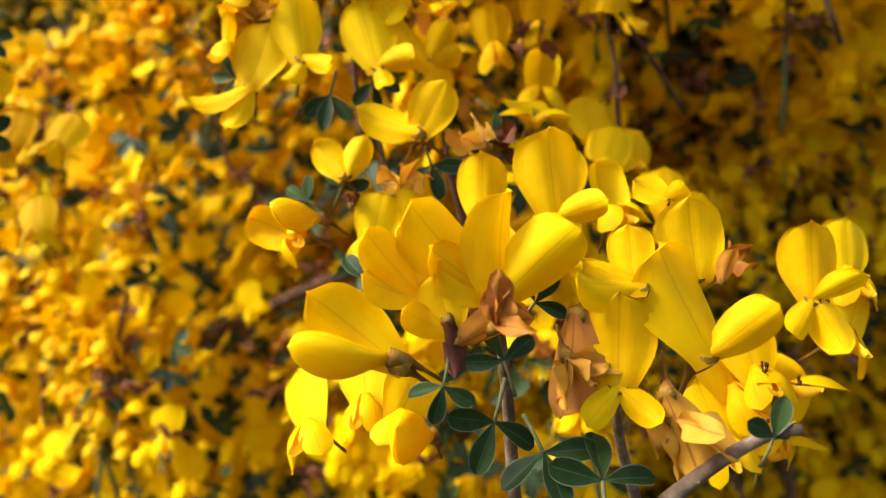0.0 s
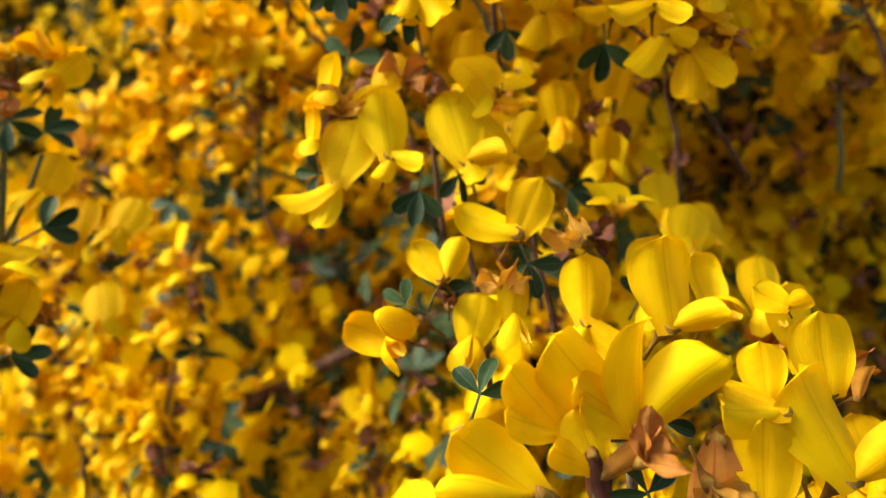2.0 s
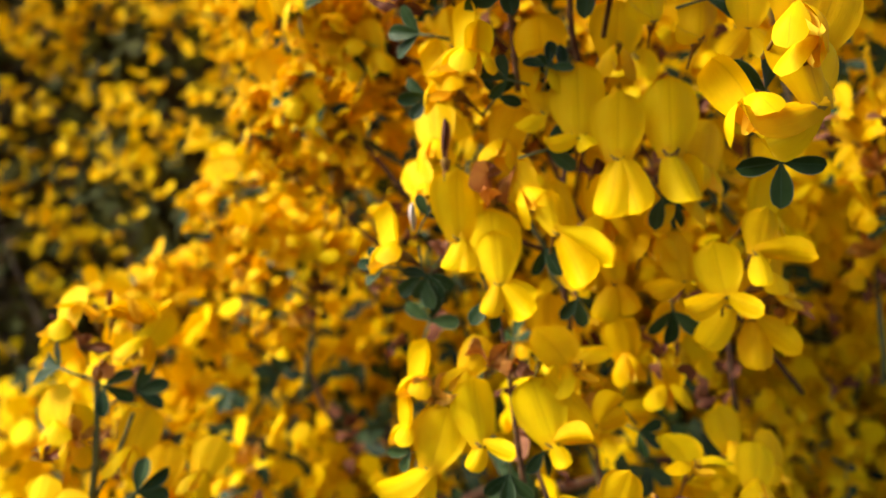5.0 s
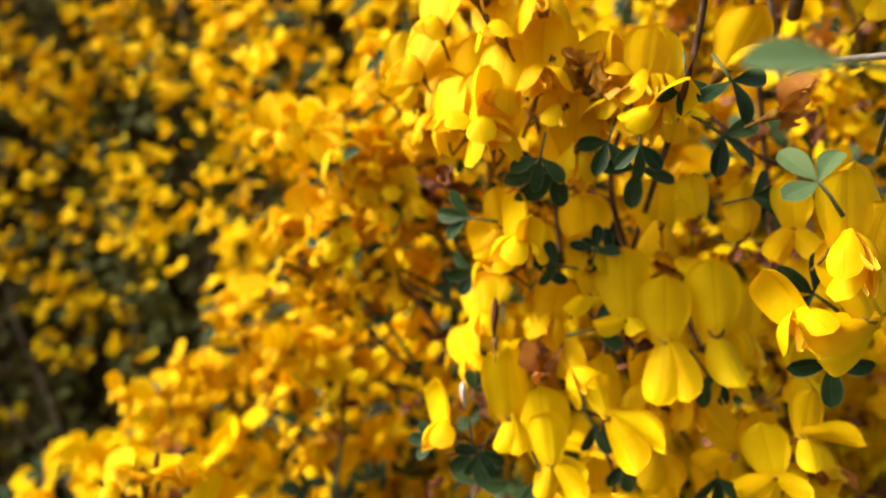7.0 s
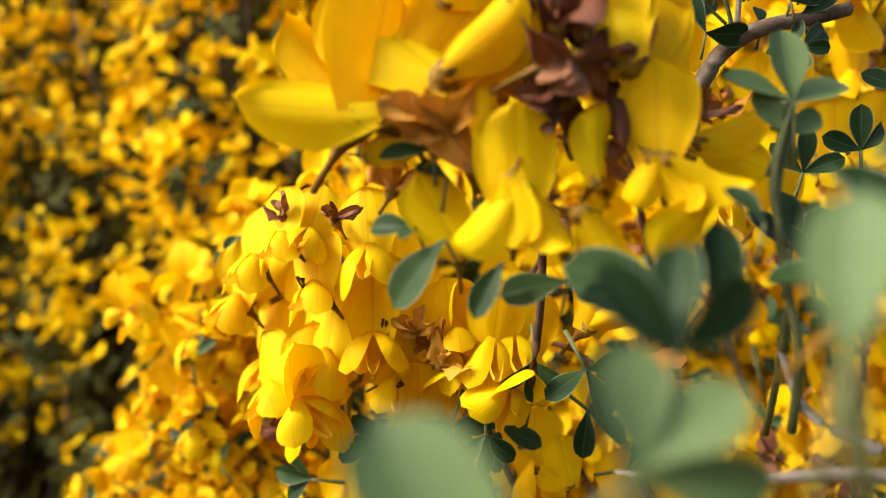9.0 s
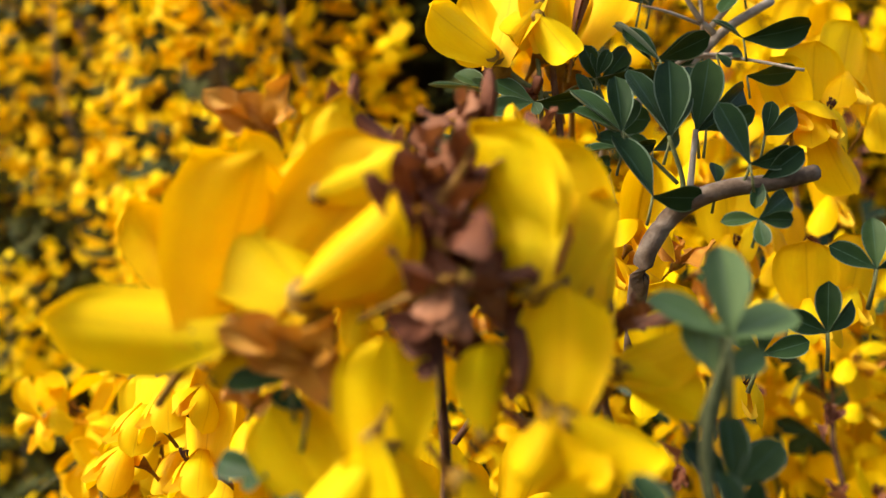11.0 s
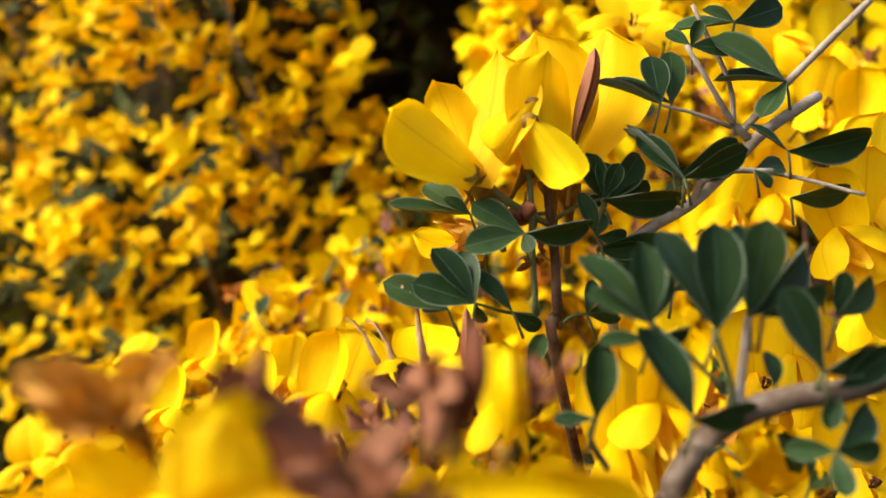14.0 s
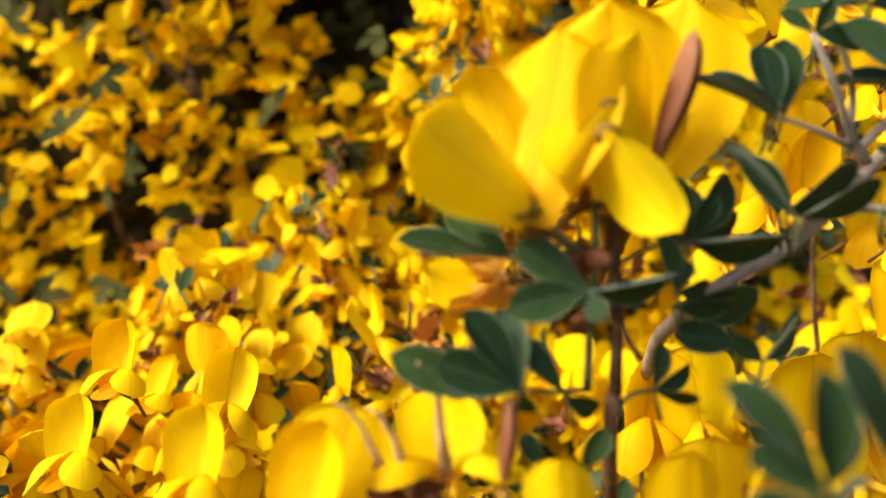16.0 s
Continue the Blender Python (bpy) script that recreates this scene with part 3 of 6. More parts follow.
for i in range(4200):
    x, z = rng.uniform(-0.32, 0.30), rng.uniform(-0.16, 0.36)
    if x < left_edge(z) + 0.015:
        continue
    if x > 0.05 and z < 0.13 and rng.random() < 0.65:
        continue
    y = front_of(x, z) + 0.03 + 0.2 * rng.random()
    face = Vector((rng.uniform(-1, 1), rng.uniform(-1.2, 0.2), rng.uniform(-0.2, 1))).normalized()
    green.append(((x, y, z), face, rng.uniform(-3, 3), rng.uniform(0.8, 1.2)))
MID_FLOWER = joined([banner_shape(6, 6, 13, 11.4, 0.3, 0.2, 0.1, 0.5, 1), wing_shape(5, 4, -1, 9.8, 6.6, 0.5, 0.9, 0.6, 1), wing_shape(5, 4, 1, 9.8, 6.6, 0.5, 0.9, 0.6, 2), keel_shape(3, 3)])
scatter("inner_blossoms", MID_FLOWER, petal_far, inner, "shaded yellow blossoms deep inside the near shrub", "blossom")
scatter("deep_blossoms", LOW_FLOWER, petal_far, deeper, "dim orange-yellow blossoms in the heart of the shrub", "blossom")
scatter("inner_leaves", LOW_LEAF, leaf_far, green, "dark leaves deep inside the near shrub", "foliage")

# the skirt of the near shrub, below what is looked at
skirt, skirt_leaves = [], []
for i in range(2600):
    x, z = rng.uniform(-0.40, 0.42), rng.uniform(-0.62, -0.14)
    y = 0.20 + 0.35 * rng.random() + 0.3 * abs(x) + 0.10 * (-0.14 - z)
    face = Vector((rng.uniform(-1, 1), rng.uniform(-1.6, 0.2), rng.uniform(-0.4, 0.8))).normalized()
    (skirt if noise.noise(Vector((x * 15, y * 15, z * 15))) > -0.05 else skirt_leaves).append(((x, y, z), face, rng.uniform(-0.7, 0.7), rng.uniform(0.9, 1.2)))
scatter("skirt_blossoms", LOW_FLOWER, petal_far, skirt, "yellow blossoms on the lower part of the near shrub", "blossom")
scatter("skirt_leaves", LOW_LEAF, leaf_far, skirt_leaves, "dark leaves on the lower part of the near shrub", "foliage")

# dry brown petals caught among the blossoms
dry = []
for i in range(700):
    x, z = rng.uniform(-0.20, 0.20), rng.uniform(-0.10, 0.30)
    if x < left_edge(z) + 0.015 or noise.noise(Vector((x * 30, z * 30, 1))) < 0.05:
        continue
    face = Vector((rng.uniform(-1, 1), rng.uniform(-1.2, 0.0), rng.uniform(-0.6, 0.7))).normalized()
    dry.append(((x, front_of(x, z) + rng.uniform(-0.006, 0.05), z), face, rng.uniform(-3, 3), rng.uniform(0.6, 1.1)))
wither_mass = blade("petal_withered_mass", BROWN, (0.10, 0.03, 0.015), (0.05, 0.015, 0.01), 0.18, 0.7, islands=True)
scatter("dry_petals", crumple_shape(21, 4, 7.0), wither_mass, dry, "crumpled brown dry petals caught among the blossoms", "dry petals")

# ---- the sprigs that the camera passes ----
low_sprig = sprig("yellow broom sprig with open blossoms and rusty withered petals", "flower sprig", "broom sprigs")
flower_to(low_sprig, (0.0256, 0.1043, -0.0199), (0.0266, 0.1053, -0.0063), (((0.0200, 0.1018, -0.0248), 5), ((0.0309, 0.1018, -0.0249), -5),), 0)
petal_to(low_sprig, "lobe", (-0.0056, 0.0985, -0.0138), (-0.0176, 0.0985, -0.0031), 5)
flower_to(low_sprig, (0.0092, 0.1040, -0.0061), (0.0109, 0.1050, 0.0097), (((0.0210, 0.1015, 0.0043), 10), ((-0.0008, 0.1015, 0.0021), 15), ((0.0000, 0.1015, -0.0008), 35), ((-0.0034, 0.1015, 0.0084), 20),), 55)
flower_to(low_sprig, (-0.0018, 0.1020, -0.0052), (-0.0063, 0.1030, 0.0037), (((-0.0097, 0.0995, 0.0052), 20), ((-0.0105, 0.0995, -0.0016), 30),), 20)
flower_to(low_sprig, (0.0020, 0.1005, -0.0103), (0.0001, 0.1015, -0.0016), (((-0.0048, 0.0980, -0.0061), 10),), 15)
flower_to(low_sprig, (0.0398, 0.1070, -0.0162), (0.0332, 0.1080, 0.0001), (((0.0489, 0.1045, -0.0090), -10),), 30)
flower_to(low_sprig, (0.0304, 0.1060, -0.0055), (0.0217, 0.1070, -0.0016), (((0.0197, 0.1035, -0.0042), 25),), 40)
flower_to(low_sprig, (0.0404, 0.1140, -0.0054), (0.0396, 0.1150, 0.0070), (), 10)
flower_to(low_sprig, (0.0299, 0.1120, -0.0050), (0.0299, 0.1130, 0.0035), (), -15)
flower_to(low_sprig, (0.0198, 0.1230, 0.0055), (0.0194, 0.1240, 0.0208), (((0.0284, 0.1205, 0.0080), 10),), 22)
flower_to(low_sprig, (0.0628, 0.1260, -0.0115), (0.0634, 0.1270, 0.0018), (((0.0667, 0.1235, -0.0206), 10), ((0.0704, 0.1235, -0.0072), 20), ((0.0577, 0.1235, -0.0176), 0),), 0)
flower_to(low_sprig, (0.0382, 0.1220, 0.0075), (0.0330, 0.1230, 0.0108), (((0.0413, 0.1195, 0.0091), 10),), 10)
petal_to(low_sprig, "rust", (0.0321, 0.1035, -0.0217), (0.0363, 0.1035, -0.0332), 25)
petal_to(low_sprig, "rust", (0.0199, 0.1060, -0.0095), (0.0179, 0.1060, -0.0241), 35)
petal_to(low_sprig, "rust", (0.0031, 0.1005, -0.0120), (0.0133, 0.1005, -0.0078), 45)
petal_to(low_sprig, "husk", (0.0014, 0.0995, -0.0084), (0.0022, 0.0995, -0.0163), 10)
petal_to(low_sprig, "rust", (0.0436, 0.1120, -0.0063), (0.0456, 0.1120, -0.0012), 20)
flower(low_sprig, "open", (0.0741, 0.1377, -0.0093), (-10, 14, 12), 1)
flower(low_sprig, "open", (0.0696, 0.1303, -0.0194), (-13, 43, 15), 1)
flower(low_sprig, "open", (0.0538, 0.1293, -0.0252), (-21, -5, 7), 1)
flower(low_sprig, "spread", (0.0594, 0.1316, -0.0291), (-30, 13, 18), 1)
flower(low_sprig, "open", (0.0470, 0.1288, -0.0367), (-12, -16, -3), 1)
flower(low_sprig, "spread", (0.0566, 0.1363, -0.0416), (-31, 4, 3), 1)
flower(low_sprig, "closed", (-0.0074, 0.0989, -0.0128), (-5, 35, -80), 1.05)
flower(low_sprig, "open", (-0.0158, 0.1253, -0.0257), (-17, -11, -12), 1)
flower(low_sprig, "open", (-0.0260, 0.1246, -0.0294), (-14, -26, -20), 1)
flower(low_sprig, "closed", (-0.0039, 0.1179, -0.0296), (-12, 13, -19), 1)
flower(low_sprig, "open", (-0.0094, 0.1196, -0.0270), (-5, 34, 21), 0.9)
flower(low_sprig, "open", (0.0503, 0.1311, -0.0284), (-10, -16, 27), 1)
flower(low_sprig, "open", (0.0590, 0.1365, -0.0365), (0, 34, 13), 1)
flower(low_sprig, "fading", (0.0334, 0.1041, -0.0252), (180, 26, -167), 1)
flower(low_sprig, "fading", (0.0084, 0.0989, -0.0091), (-41, 58, -32), 0.8)
flower(low_sprig, "fading", (0.0185, 0.1044, -0.0154), (-179, 6, -177), 0.9)
flower(low_sprig, "fading", (0.0483, 0.1263, -0.0038), (-1, 24, 3), 0.8)
leaf(low_sprig, (0.0091, 0.1028, -0.0149), (-21, -15, 20), 0.75, 75)
leaf(low_sprig, (0.0005, 0.0983, -0.0172), (-169, -14, -179), 0.62, 70)
leaf(low_sprig, (0.0071, 0.1086, -0.0253), (180, -24, -167), 0.95, 80)
leaf(low_sprig, (0.0142, 0.1069, -0.0299), (-148, 13, -166), 1, 75)
leaf(low_sprig, (0.0223, 0.1034, -0.0333), (-41, 4, 3), 1, 80)
leaf(low_sprig, (-0.0138, 0.1227, -0.0032), (-23, 23, -4), 0.8, 60)
leaf(low_sprig, (0.0148, 0.1143, -0.0080), (1, 44, 24), 0.7, 70)
leaf(low_sprig, (0.0451, 0.0988, -0.0267), (1, 14, 23), 0.65, 70)
stalk(low_sprig, smooth([(0.0309, 0.1038, -0.0371), (0.0379, 0.1023, -0.0313), (0.0444, 0.1007, -0.0272), (0.0494, 0.1000, -0.0261)]), 0.00132, 0.00072, bark_mat)
stalk(low_sprig, smooth([(0.0095, 0.1235, -0.0437), (0.0094, 0.1187, -0.0269), (0.0090, 0.1138, -0.0148), (0.0085, 0.1109, -0.0073)]), 0.00120, 0.00072, bark_mat)
stalk(low_sprig, smooth([(0.0307, 0.1247, -0.0453), (0.0272, 0.1177, -0.0313), (0.0266, 0.1118, -0.0208)]), 0.00108, 0.00060, bark_mat)

middle_sprig = sprig("yellow broom sprig with round banners and dry brown petals", "flower sprig", "broom sprigs")
flower_to(middle_sprig, (0.0067, 0.1330, 0.0063), (0.0078, 0.1340, 0.0187), (((0.0007, 0.1305, -0.0007), 15), ((0.0132, 0.1305, -0.0018), 15),), 0)
flower(middle_sprig, "petal", (-0.0041, 0.1382, 0.0237), (-9, 29, 10), 0.98)
flower(middle_sprig, "lobe", (-0.0045, 0.1371, 0.0239), (-41, -59, 32), 1.05)
flower(middle_sprig, "petal", (-0.0196, 0.1365, 0.0166), (-18, -34, 5), 0.75)
flower(middle_sprig, "lobe", (-0.0185, 0.1366, 0.0165), (-9, 29, 10), 0.72)
flower(middle_sprig, "closed", (-0.0247, 0.1364, 0.0087), (-2, -24, -26), 0.9)
flower(middle_sprig, "open", (-0.0150, 0.1370, 0.0033), (1, 18, 3), 0.85)
flower(middle_sprig, "fading", (-0.0078, 0.1382, 0.0138), (2, -9, 13), 0.9)
flower(middle_sprig, "open", (-0.0063, 0.1374, 0.0068), (4, 14, 34), 0.8)
flower(middle_sprig, "withered", (0.0111, 0.1460, 0.0212), (-23, 34, -8), 0.9)
flower(middle_sprig, "withered", (0.0064, 0.1458, 0.0194), (-30, -50, 29), 0.7)
flower(middle_sprig, "withered", (-0.0184, 0.1387, 0.0108), (1, 6, 3), 0.7)
flower(middle_sprig, "fading", (0.0078, 0.1419, 0.0210), (-15, -43, -6), 0.8)
flower(middle_sprig, "open", (0.0212, 0.1419, 0.0081), (-8, 13, 12), 1.1)
flower(middle_sprig, "hooded", (0.0330, 0.1466, 0.0043), (-17, -5, 26), 1)
flower(middle_sprig, "open", (0.0452, 0.1512, 0.0039), (-8, 6, 13), 0.95)
flower(middle_sprig, "spread", (0.0188, 0.1614, 0.0266), (-22, 5, 23), 0.9)
flower(middle_sprig, "open", (0.0358, 0.1853, 0.0249), (-7, -5, 24), 1)
flower(middle_sprig, "open", (0.0371, 0.1755, 0.0174), (-19, 25, 7), 1)
flower(middle_sprig, "open", (0.0452, 0.1860, 0.0182), (-20, 33, 19), 1)
flower(middle_sprig, "fading", (0.0443, 0.1514, -0.0048), (2, 26, 14), 1)
flower(middle_sprig, "open", (0.0488, 0.1465, -0.0027), (3, -5, 23), 1)
flower(middle_sprig, "hooded", (-0.0284, 0.1363, 0.0047), (0, -64, -7), 0.9)
leaf(middle_sprig, (-0.0025, 0.1414, 0.0176), (179, 14, -177), 0.8, 70)
leaf(middle_sprig, (-0.0265, 0.1362, 0.0121), (2, -54, 1), 0.6, 60)
leaf(middle_sprig, (-0.0207, 0.1405, 0.0144), (1, 26, 4), 0.7, 60)
leaf(middle_sprig, (0.0199, 0.1498, 0.0082), (1, 26, 4), 0.7, 60)
stalk(middle_sprig, smooth([(0.0031, 0.1563, -0.0112), (0.0022, 0.1549, 0.0063), (-0.0001, 0.1545, 0.0187), (-0.0001, 0.1554, 0.0234)]), 0.00084, 0.00050, brown_stem)
stalk(middle_sprig, smooth([(-0.0123, 0.1605, -0.0113), (-0.0127, 0.1551, 0.0076), (-0.0142, 0.1567, 0.0209), (-0.0166, 0.1604, 0.0320)]), 0.00084, 0.00050, brown_stem)

hanging_sprig = sprig("yellow broom sprig of creased blossoms and small dark leaves", "flower sprig", "broom sprigs")
flower_to(hanging_sprig, (-0.0128, 0.1480, 0.0396), (-0.0159, 0.1490, 0.0539), (((-0.0109, 0.1455, 0.0343), 0), ((-0.0042, 0.1455, 0.0409), 20),), 0)
flower_to(hanging_sprig, (-0.0277, 0.1450, 0.0418), (-0.0283, 0.1460, 0.0557), (((-0.0310, 0.1425, 0.0365), 10), ((-0.0208, 0.1425, 0.0389), 5),), 25)
flower_to(hanging_sprig, (-0.0395, 0.1460, 0.0377), (-0.0345, 0.1470, 0.0498), (((-0.0440, 0.1435, 0.0279), 0), ((-0.0515, 0.1435, 0.0335), 40),), 0)
flower_to(hanging_sprig, (-0.0096, 0.1650, 0.0590), (-0.0082, 0.1660, 0.0715), (), 15)
flower_to(hanging_sprig, (-0.0022, 0.1530, 0.0408), (0.0047, 0.1540, 0.0425), (((-0.0124, 0.1505, 0.0550), 35), ((0.0029, 0.1505, 0.0486), 20),), 30)
flower(hanging_sprig, "hooded", (-0.0393, 0.1487, 0.0542), (-14, 4, -53), 0.85)
flower(hanging_sprig, "fading", (-0.0371, 0.1479, 0.0515), (1, 26, 4), 0.8)
flower(hanging_sprig, "hooded", (-0.0431, 0.1477, 0.0450), (-5, 4, -61), 0.7)
flower(hanging_sprig, "fading", (-0.0241, 0.1514, 0.0575), (-8, 10, 13), 1)
flower(hanging_sprig, "open", (-0.0303, 0.1511, 0.0558), (-1, 36, -17), 0.8)
flower(hanging_sprig, "spread", (-0.0059, 0.1575, 0.0530), (4, -25, 31), 0.95)
flower(hanging_sprig, "withered", (-0.0190, 0.1497, 0.0545), (1, 16, 3), 0.8)
leaf(hanging_sprig, (-0.0229, 0.1470, 0.0342), (-171, -11, -178), 0.85, 28)
leaf(hanging_sprig, (-0.0147, 0.1523, 0.0372), (177, 15, -158), 0.75, 60)
leaf(hanging_sprig, (-0.0439, 0.1507, 0.0402), (12, -84, -9), 0.6, 60)
leaf(hanging_sprig, (-0.0376, 0.1655, 0.0681), (-10, 26, -0), 0.9, 75)
stalk(hanging_sprig, smooth([(-0.0197, 0.1644, 0.0242), (-0.0201, 0.1620, 0.0399), (-0.0202, 0.1616, 0.0579), (-0.0213, 0.1613, 0.0722)]), 0.00076, 0.00042, brown_stem)

upper_sprig = sprig("upright broom sprig crowded with deep yellow blossoms", "flower sprig", "broom sprigs")
flower_to(upper_sprig, (-0.0208, 0.1490, 0.0755), (-0.0199, 0.1500, 0.0916), (((-0.0230, 0.1465, 0.0674), 10), ((-0.0128, 0.1465, 0.0700), 0),), 0)
flower_to(upper_sprig, (-0.0033, 0.1520, 0.0832), (-0.0048, 0.1530, 0.0969), (((-0.0019, 0.1495, 0.0707), 0), ((0.0064, 0.1495, 0.0773), 30),), 25)
flower_to(upper_sprig, (0.0097, 0.1500, 0.0985), (0.0111, 0.1510, 0.1102), (((0.0061, 0.1475, 0.0864), 5), ((0.0122, 0.1475, 0.0867), 5),), 0)
flower_to(upper_sprig, (-0.0273, 0.1470, 0.0863), (-0.0265, 0.1480, 0.1012), (((-0.0310, 0.1445, 0.0786), 20), ((-0.0270, 0.1445, 0.0777), 5),), 30)
flower_to(upper_sprig, (-0.0202, 0.1450, 0.0753), (-0.0198, 0.1460, 0.0864), (((-0.0236, 0.1425, 0.0679), 5), ((-0.0144, 0.1425, 0.0668), 5),), 0)
flower_to(upper_sprig, (-0.0065, 0.1430, 0.0843), (-0.0071, 0.1440, 0.0934), (((-0.0024, 0.1405, 0.0719), 25), ((0.0044, 0.1405, 0.0767), 50),), 20)
flower_to(upper_sprig, (0.0268, 0.1450, 0.0670), (0.0261, 0.1460, 0.0782), (((0.0333, 0.1425, 0.0622), 15), ((0.0170, 0.1425, 0.0642), 15),), -5)
flower_to(upper_sprig, (0.0340, 0.1430, 0.0750), (0.0373, 0.1440, 0.0841), (((0.0447, 0.1405, 0.0735), 40), ((0.0333, 0.1405, 0.0674), 10),), 10)
flower(upper_sprig, "open", (-0.0113, 0.1490, 0.0932), (1, -31, -17), 1)
flower(upper_sprig, "fading", (-0.0193, 0.1495, 0.0937), (3, 17, 4), 1)
flower(upper_sprig, "hooded", (-0.0417, 0.1489, 0.0838), (-4, -9, -56), 1)
flower(upper_sprig, "open", (-0.0153, 0.1541, 0.1057), (-8, 26, 1), 1)
flower(upper_sprig, "open", (-0.0307, 0.1562, 0.1082), (-9, -3, -15), 1)
flower(upper_sprig, "open", (-0.0347, 0.1585, 0.0986), (-13, -32, -19), 0.9)
flower(upper_sprig, "hooded", (-0.0253, 0.1529, 0.1197), (-3, -13, -44), 1.1)
flower(upper_sprig, "hooded", (0.0165, 0.1642, 0.0796), (3, 7, 3), 1.2)
flower(upper_sprig, "hooded", (0.0064, 0.1634, 0.0848), (3, 7, 3), 1.2)
flower(upper_sprig, "open", (0.0305, 0.1601, 0.0946), (6, 25, 25), 1.2)
flower(upper_sprig, "hooded", (0.0416, 0.1634, 0.0818), (5, 15, 24), 1.1)
flower(upper_sprig, "withered", (-0.0200, 0.1492, 0.0987), (3, 7, 3), 0.7)
flower(upper_sprig, "dry", (-0.0283, 0.1515, 0.1041), (-82, 7, 3), 0.6)
leaf(upper_sprig, (-0.0353, 0.1494, 0.0787), (178, -41, -176), 0.72, 65)
leaf(upper_sprig, (-0.0455, 0.1528, 0.0819), (-39, -76, 42), 0.7, 14)
leaf(upper_sprig, (-0.0226, 0.1472, 0.0718), (179, 9, -177), 0.85, 55)
leaf(upper_sprig, (-0.0091, 0.1497, 0.0815), (179, 24, -178), 0.8, 50)
leaf(upper_sprig, (-0.0346, 0.1531, 0.0921), (2, 36, 4), 0.65, 50)
leaf(upper_sprig, (-0.0041, 0.1439, 0.1200), (3, 17, 4), 0.7, 80)
leaf(upper_sprig, (-0.0153, 0.1505, 0.1169), (4, 47, 6), 0.7, 70)
leaf(upper_sprig, (-0.0310, 0.1526, 0.1197), (138, -85, -135), 0.8, 20)
leaf(upper_sprig, (-0.0059, 0.1478, 0.1028), (-64, 82, -60), 0.9, 30)
leaf(upper_sprig, (0.0175, 0.1487, 0.0895), (177, 23, -178), 0.9, 30)
white_bud(upper_sprig, (-0.0377, 0.1500, 0.0889), (-59, 6, 3), 0.5)
stalk(upper_sprig, smooth([(-0.0034, 0.1742, 0.0603), (-0.0035, 0.1702, 0.0799), (-0.0010, 0.1674, 0.0974), (0.0045, 0.1686, 0.1181)]), 0.00084, 0.00050, brown_stem)
stalk(upper_sprig, smooth([(-0.0035, 0.1702, 0.0799), (-0.0202, 0.1619, 0.0865), (-0.0339, 0.1545, 0.0795), (-0.0431, 0.1541, 0.0780)]), 0.00059, 0.00034, brown_stem)

shaded_sprig = sprig("shaded orange-yellow broom sprig with drooping blossoms", "flower sprig", "broom sprigs")
flower_to(shaded_sprig, (0.0322, 0.1580, 0.0642), (0.0295, 0.1590, 0.0784), (((0.0232, 0.1555, 0.0547), 15), ((0.0382, 0.1555, 0.0610), 20),), 10)
flower_to(shaded_sprig, (0.0071, 0.1600, 0.0720), (0.0077, 0.1610, 0.0817), (((0.0016, 0.1575, 0.0630), 10), ((0.0101, 0.1575, 0.0641), 10),), 10)
flower_to(shaded_sprig, (0.0374, 0.1600, 0.0604), (0.0402, 0.1610, 0.0716), (((0.0358, 0.1575, 0.0482), 10), ((0.0457, 0.1575, 0.0516), 30),), 15)
flower_to(shaded_sprig, (0.0226, 0.1580, 0.0711), (0.0198, 0.1590, 0.0823), (((0.0124, 0.1555, 0.0685), 20),), 20)
flower(shaded_sprig, "hooded", (0.0397, 0.1576, 0.0673), (5, 13, 52), 0.95)
flower(shaded_sprig, "open", (0.0433, 0.1598, 0.0641), (9, 52, 60), 0.9)
flower(shaded_sprig, "fading", (0.0449, 0.1600, 0.0621), (177, 25, -159), 0.7)
flower(shaded_sprig, "open", (0.0230, 0.1840, 0.0537), (13, 15, 15), 1)
flower(shaded_sprig, "open", (0.0121, 0.1885, 0.0507), (11, -4, 1), 1)
flower(shaded_sprig, "hooded", (0.0237, 0.1994, 0.0391), (11, 6, 3), 1.1)
leaf(shaded_sprig, (0.0197, 0.1616, 0.0639), (179, -6, -177), 0.95, 35)
leaf(shaded_sprig, (-0.0017, 0.1623, 0.0695), (179, 4, -177), 0.8, 50)
leaf(shaded_sprig, (0.0112, 0.1788, 0.0335), (178, 54, -179), 0.8, 50)
stalk(shaded_sprig, smooth([(0.0651, 0.2087, 0.0332), (0.0437, 0.1821, 0.0556), (0.0296, 0.1760, 0.0704), (0.0154, 0.1750, 0.0801)]), 0.00076, 0.00042, brown_stem)

left_sprig = sprig("sunlit broom sprig with green leaves and brown tips", "flower sprig", "broom sprigs")
flower(left_sprig, "hooded", (-0.1116, 0.1694, 0.0760), (-74, 7, -2), 1.05)
flower(left_sprig, "open", (-0.1098, 0.1677, 0.0701), (-7, 43, 39), 1)
flower(left_sprig, "open", (-0.1302, 0.1684, 0.0772), (-22, -8, -21), 1)
flower(left_sprig, "spread", (-0.1229, 0.1708, 0.0781), (-40, 14, -3), 1)
flower(left_sprig, "withered", (-0.1254, 0.1668, 0.0717), (-10, 26, -0), 0.9)
flower(left_sprig, "fading", (-0.1206, 0.1662, 0.0670), (-171, 4, -175), 0.6)
flower(left_sprig, "dry", (-0.1194, 0.1710, 0.0777), (-74, 6, 3), 0.6)
flower(left_sprig, "open", (-0.1311, 0.1629, 0.0524), (-12, -24, -11), 1)
flower(left_sprig, "open", (-0.1171, 0.1699, 0.0432), (-7, 25, 21), 1.05)
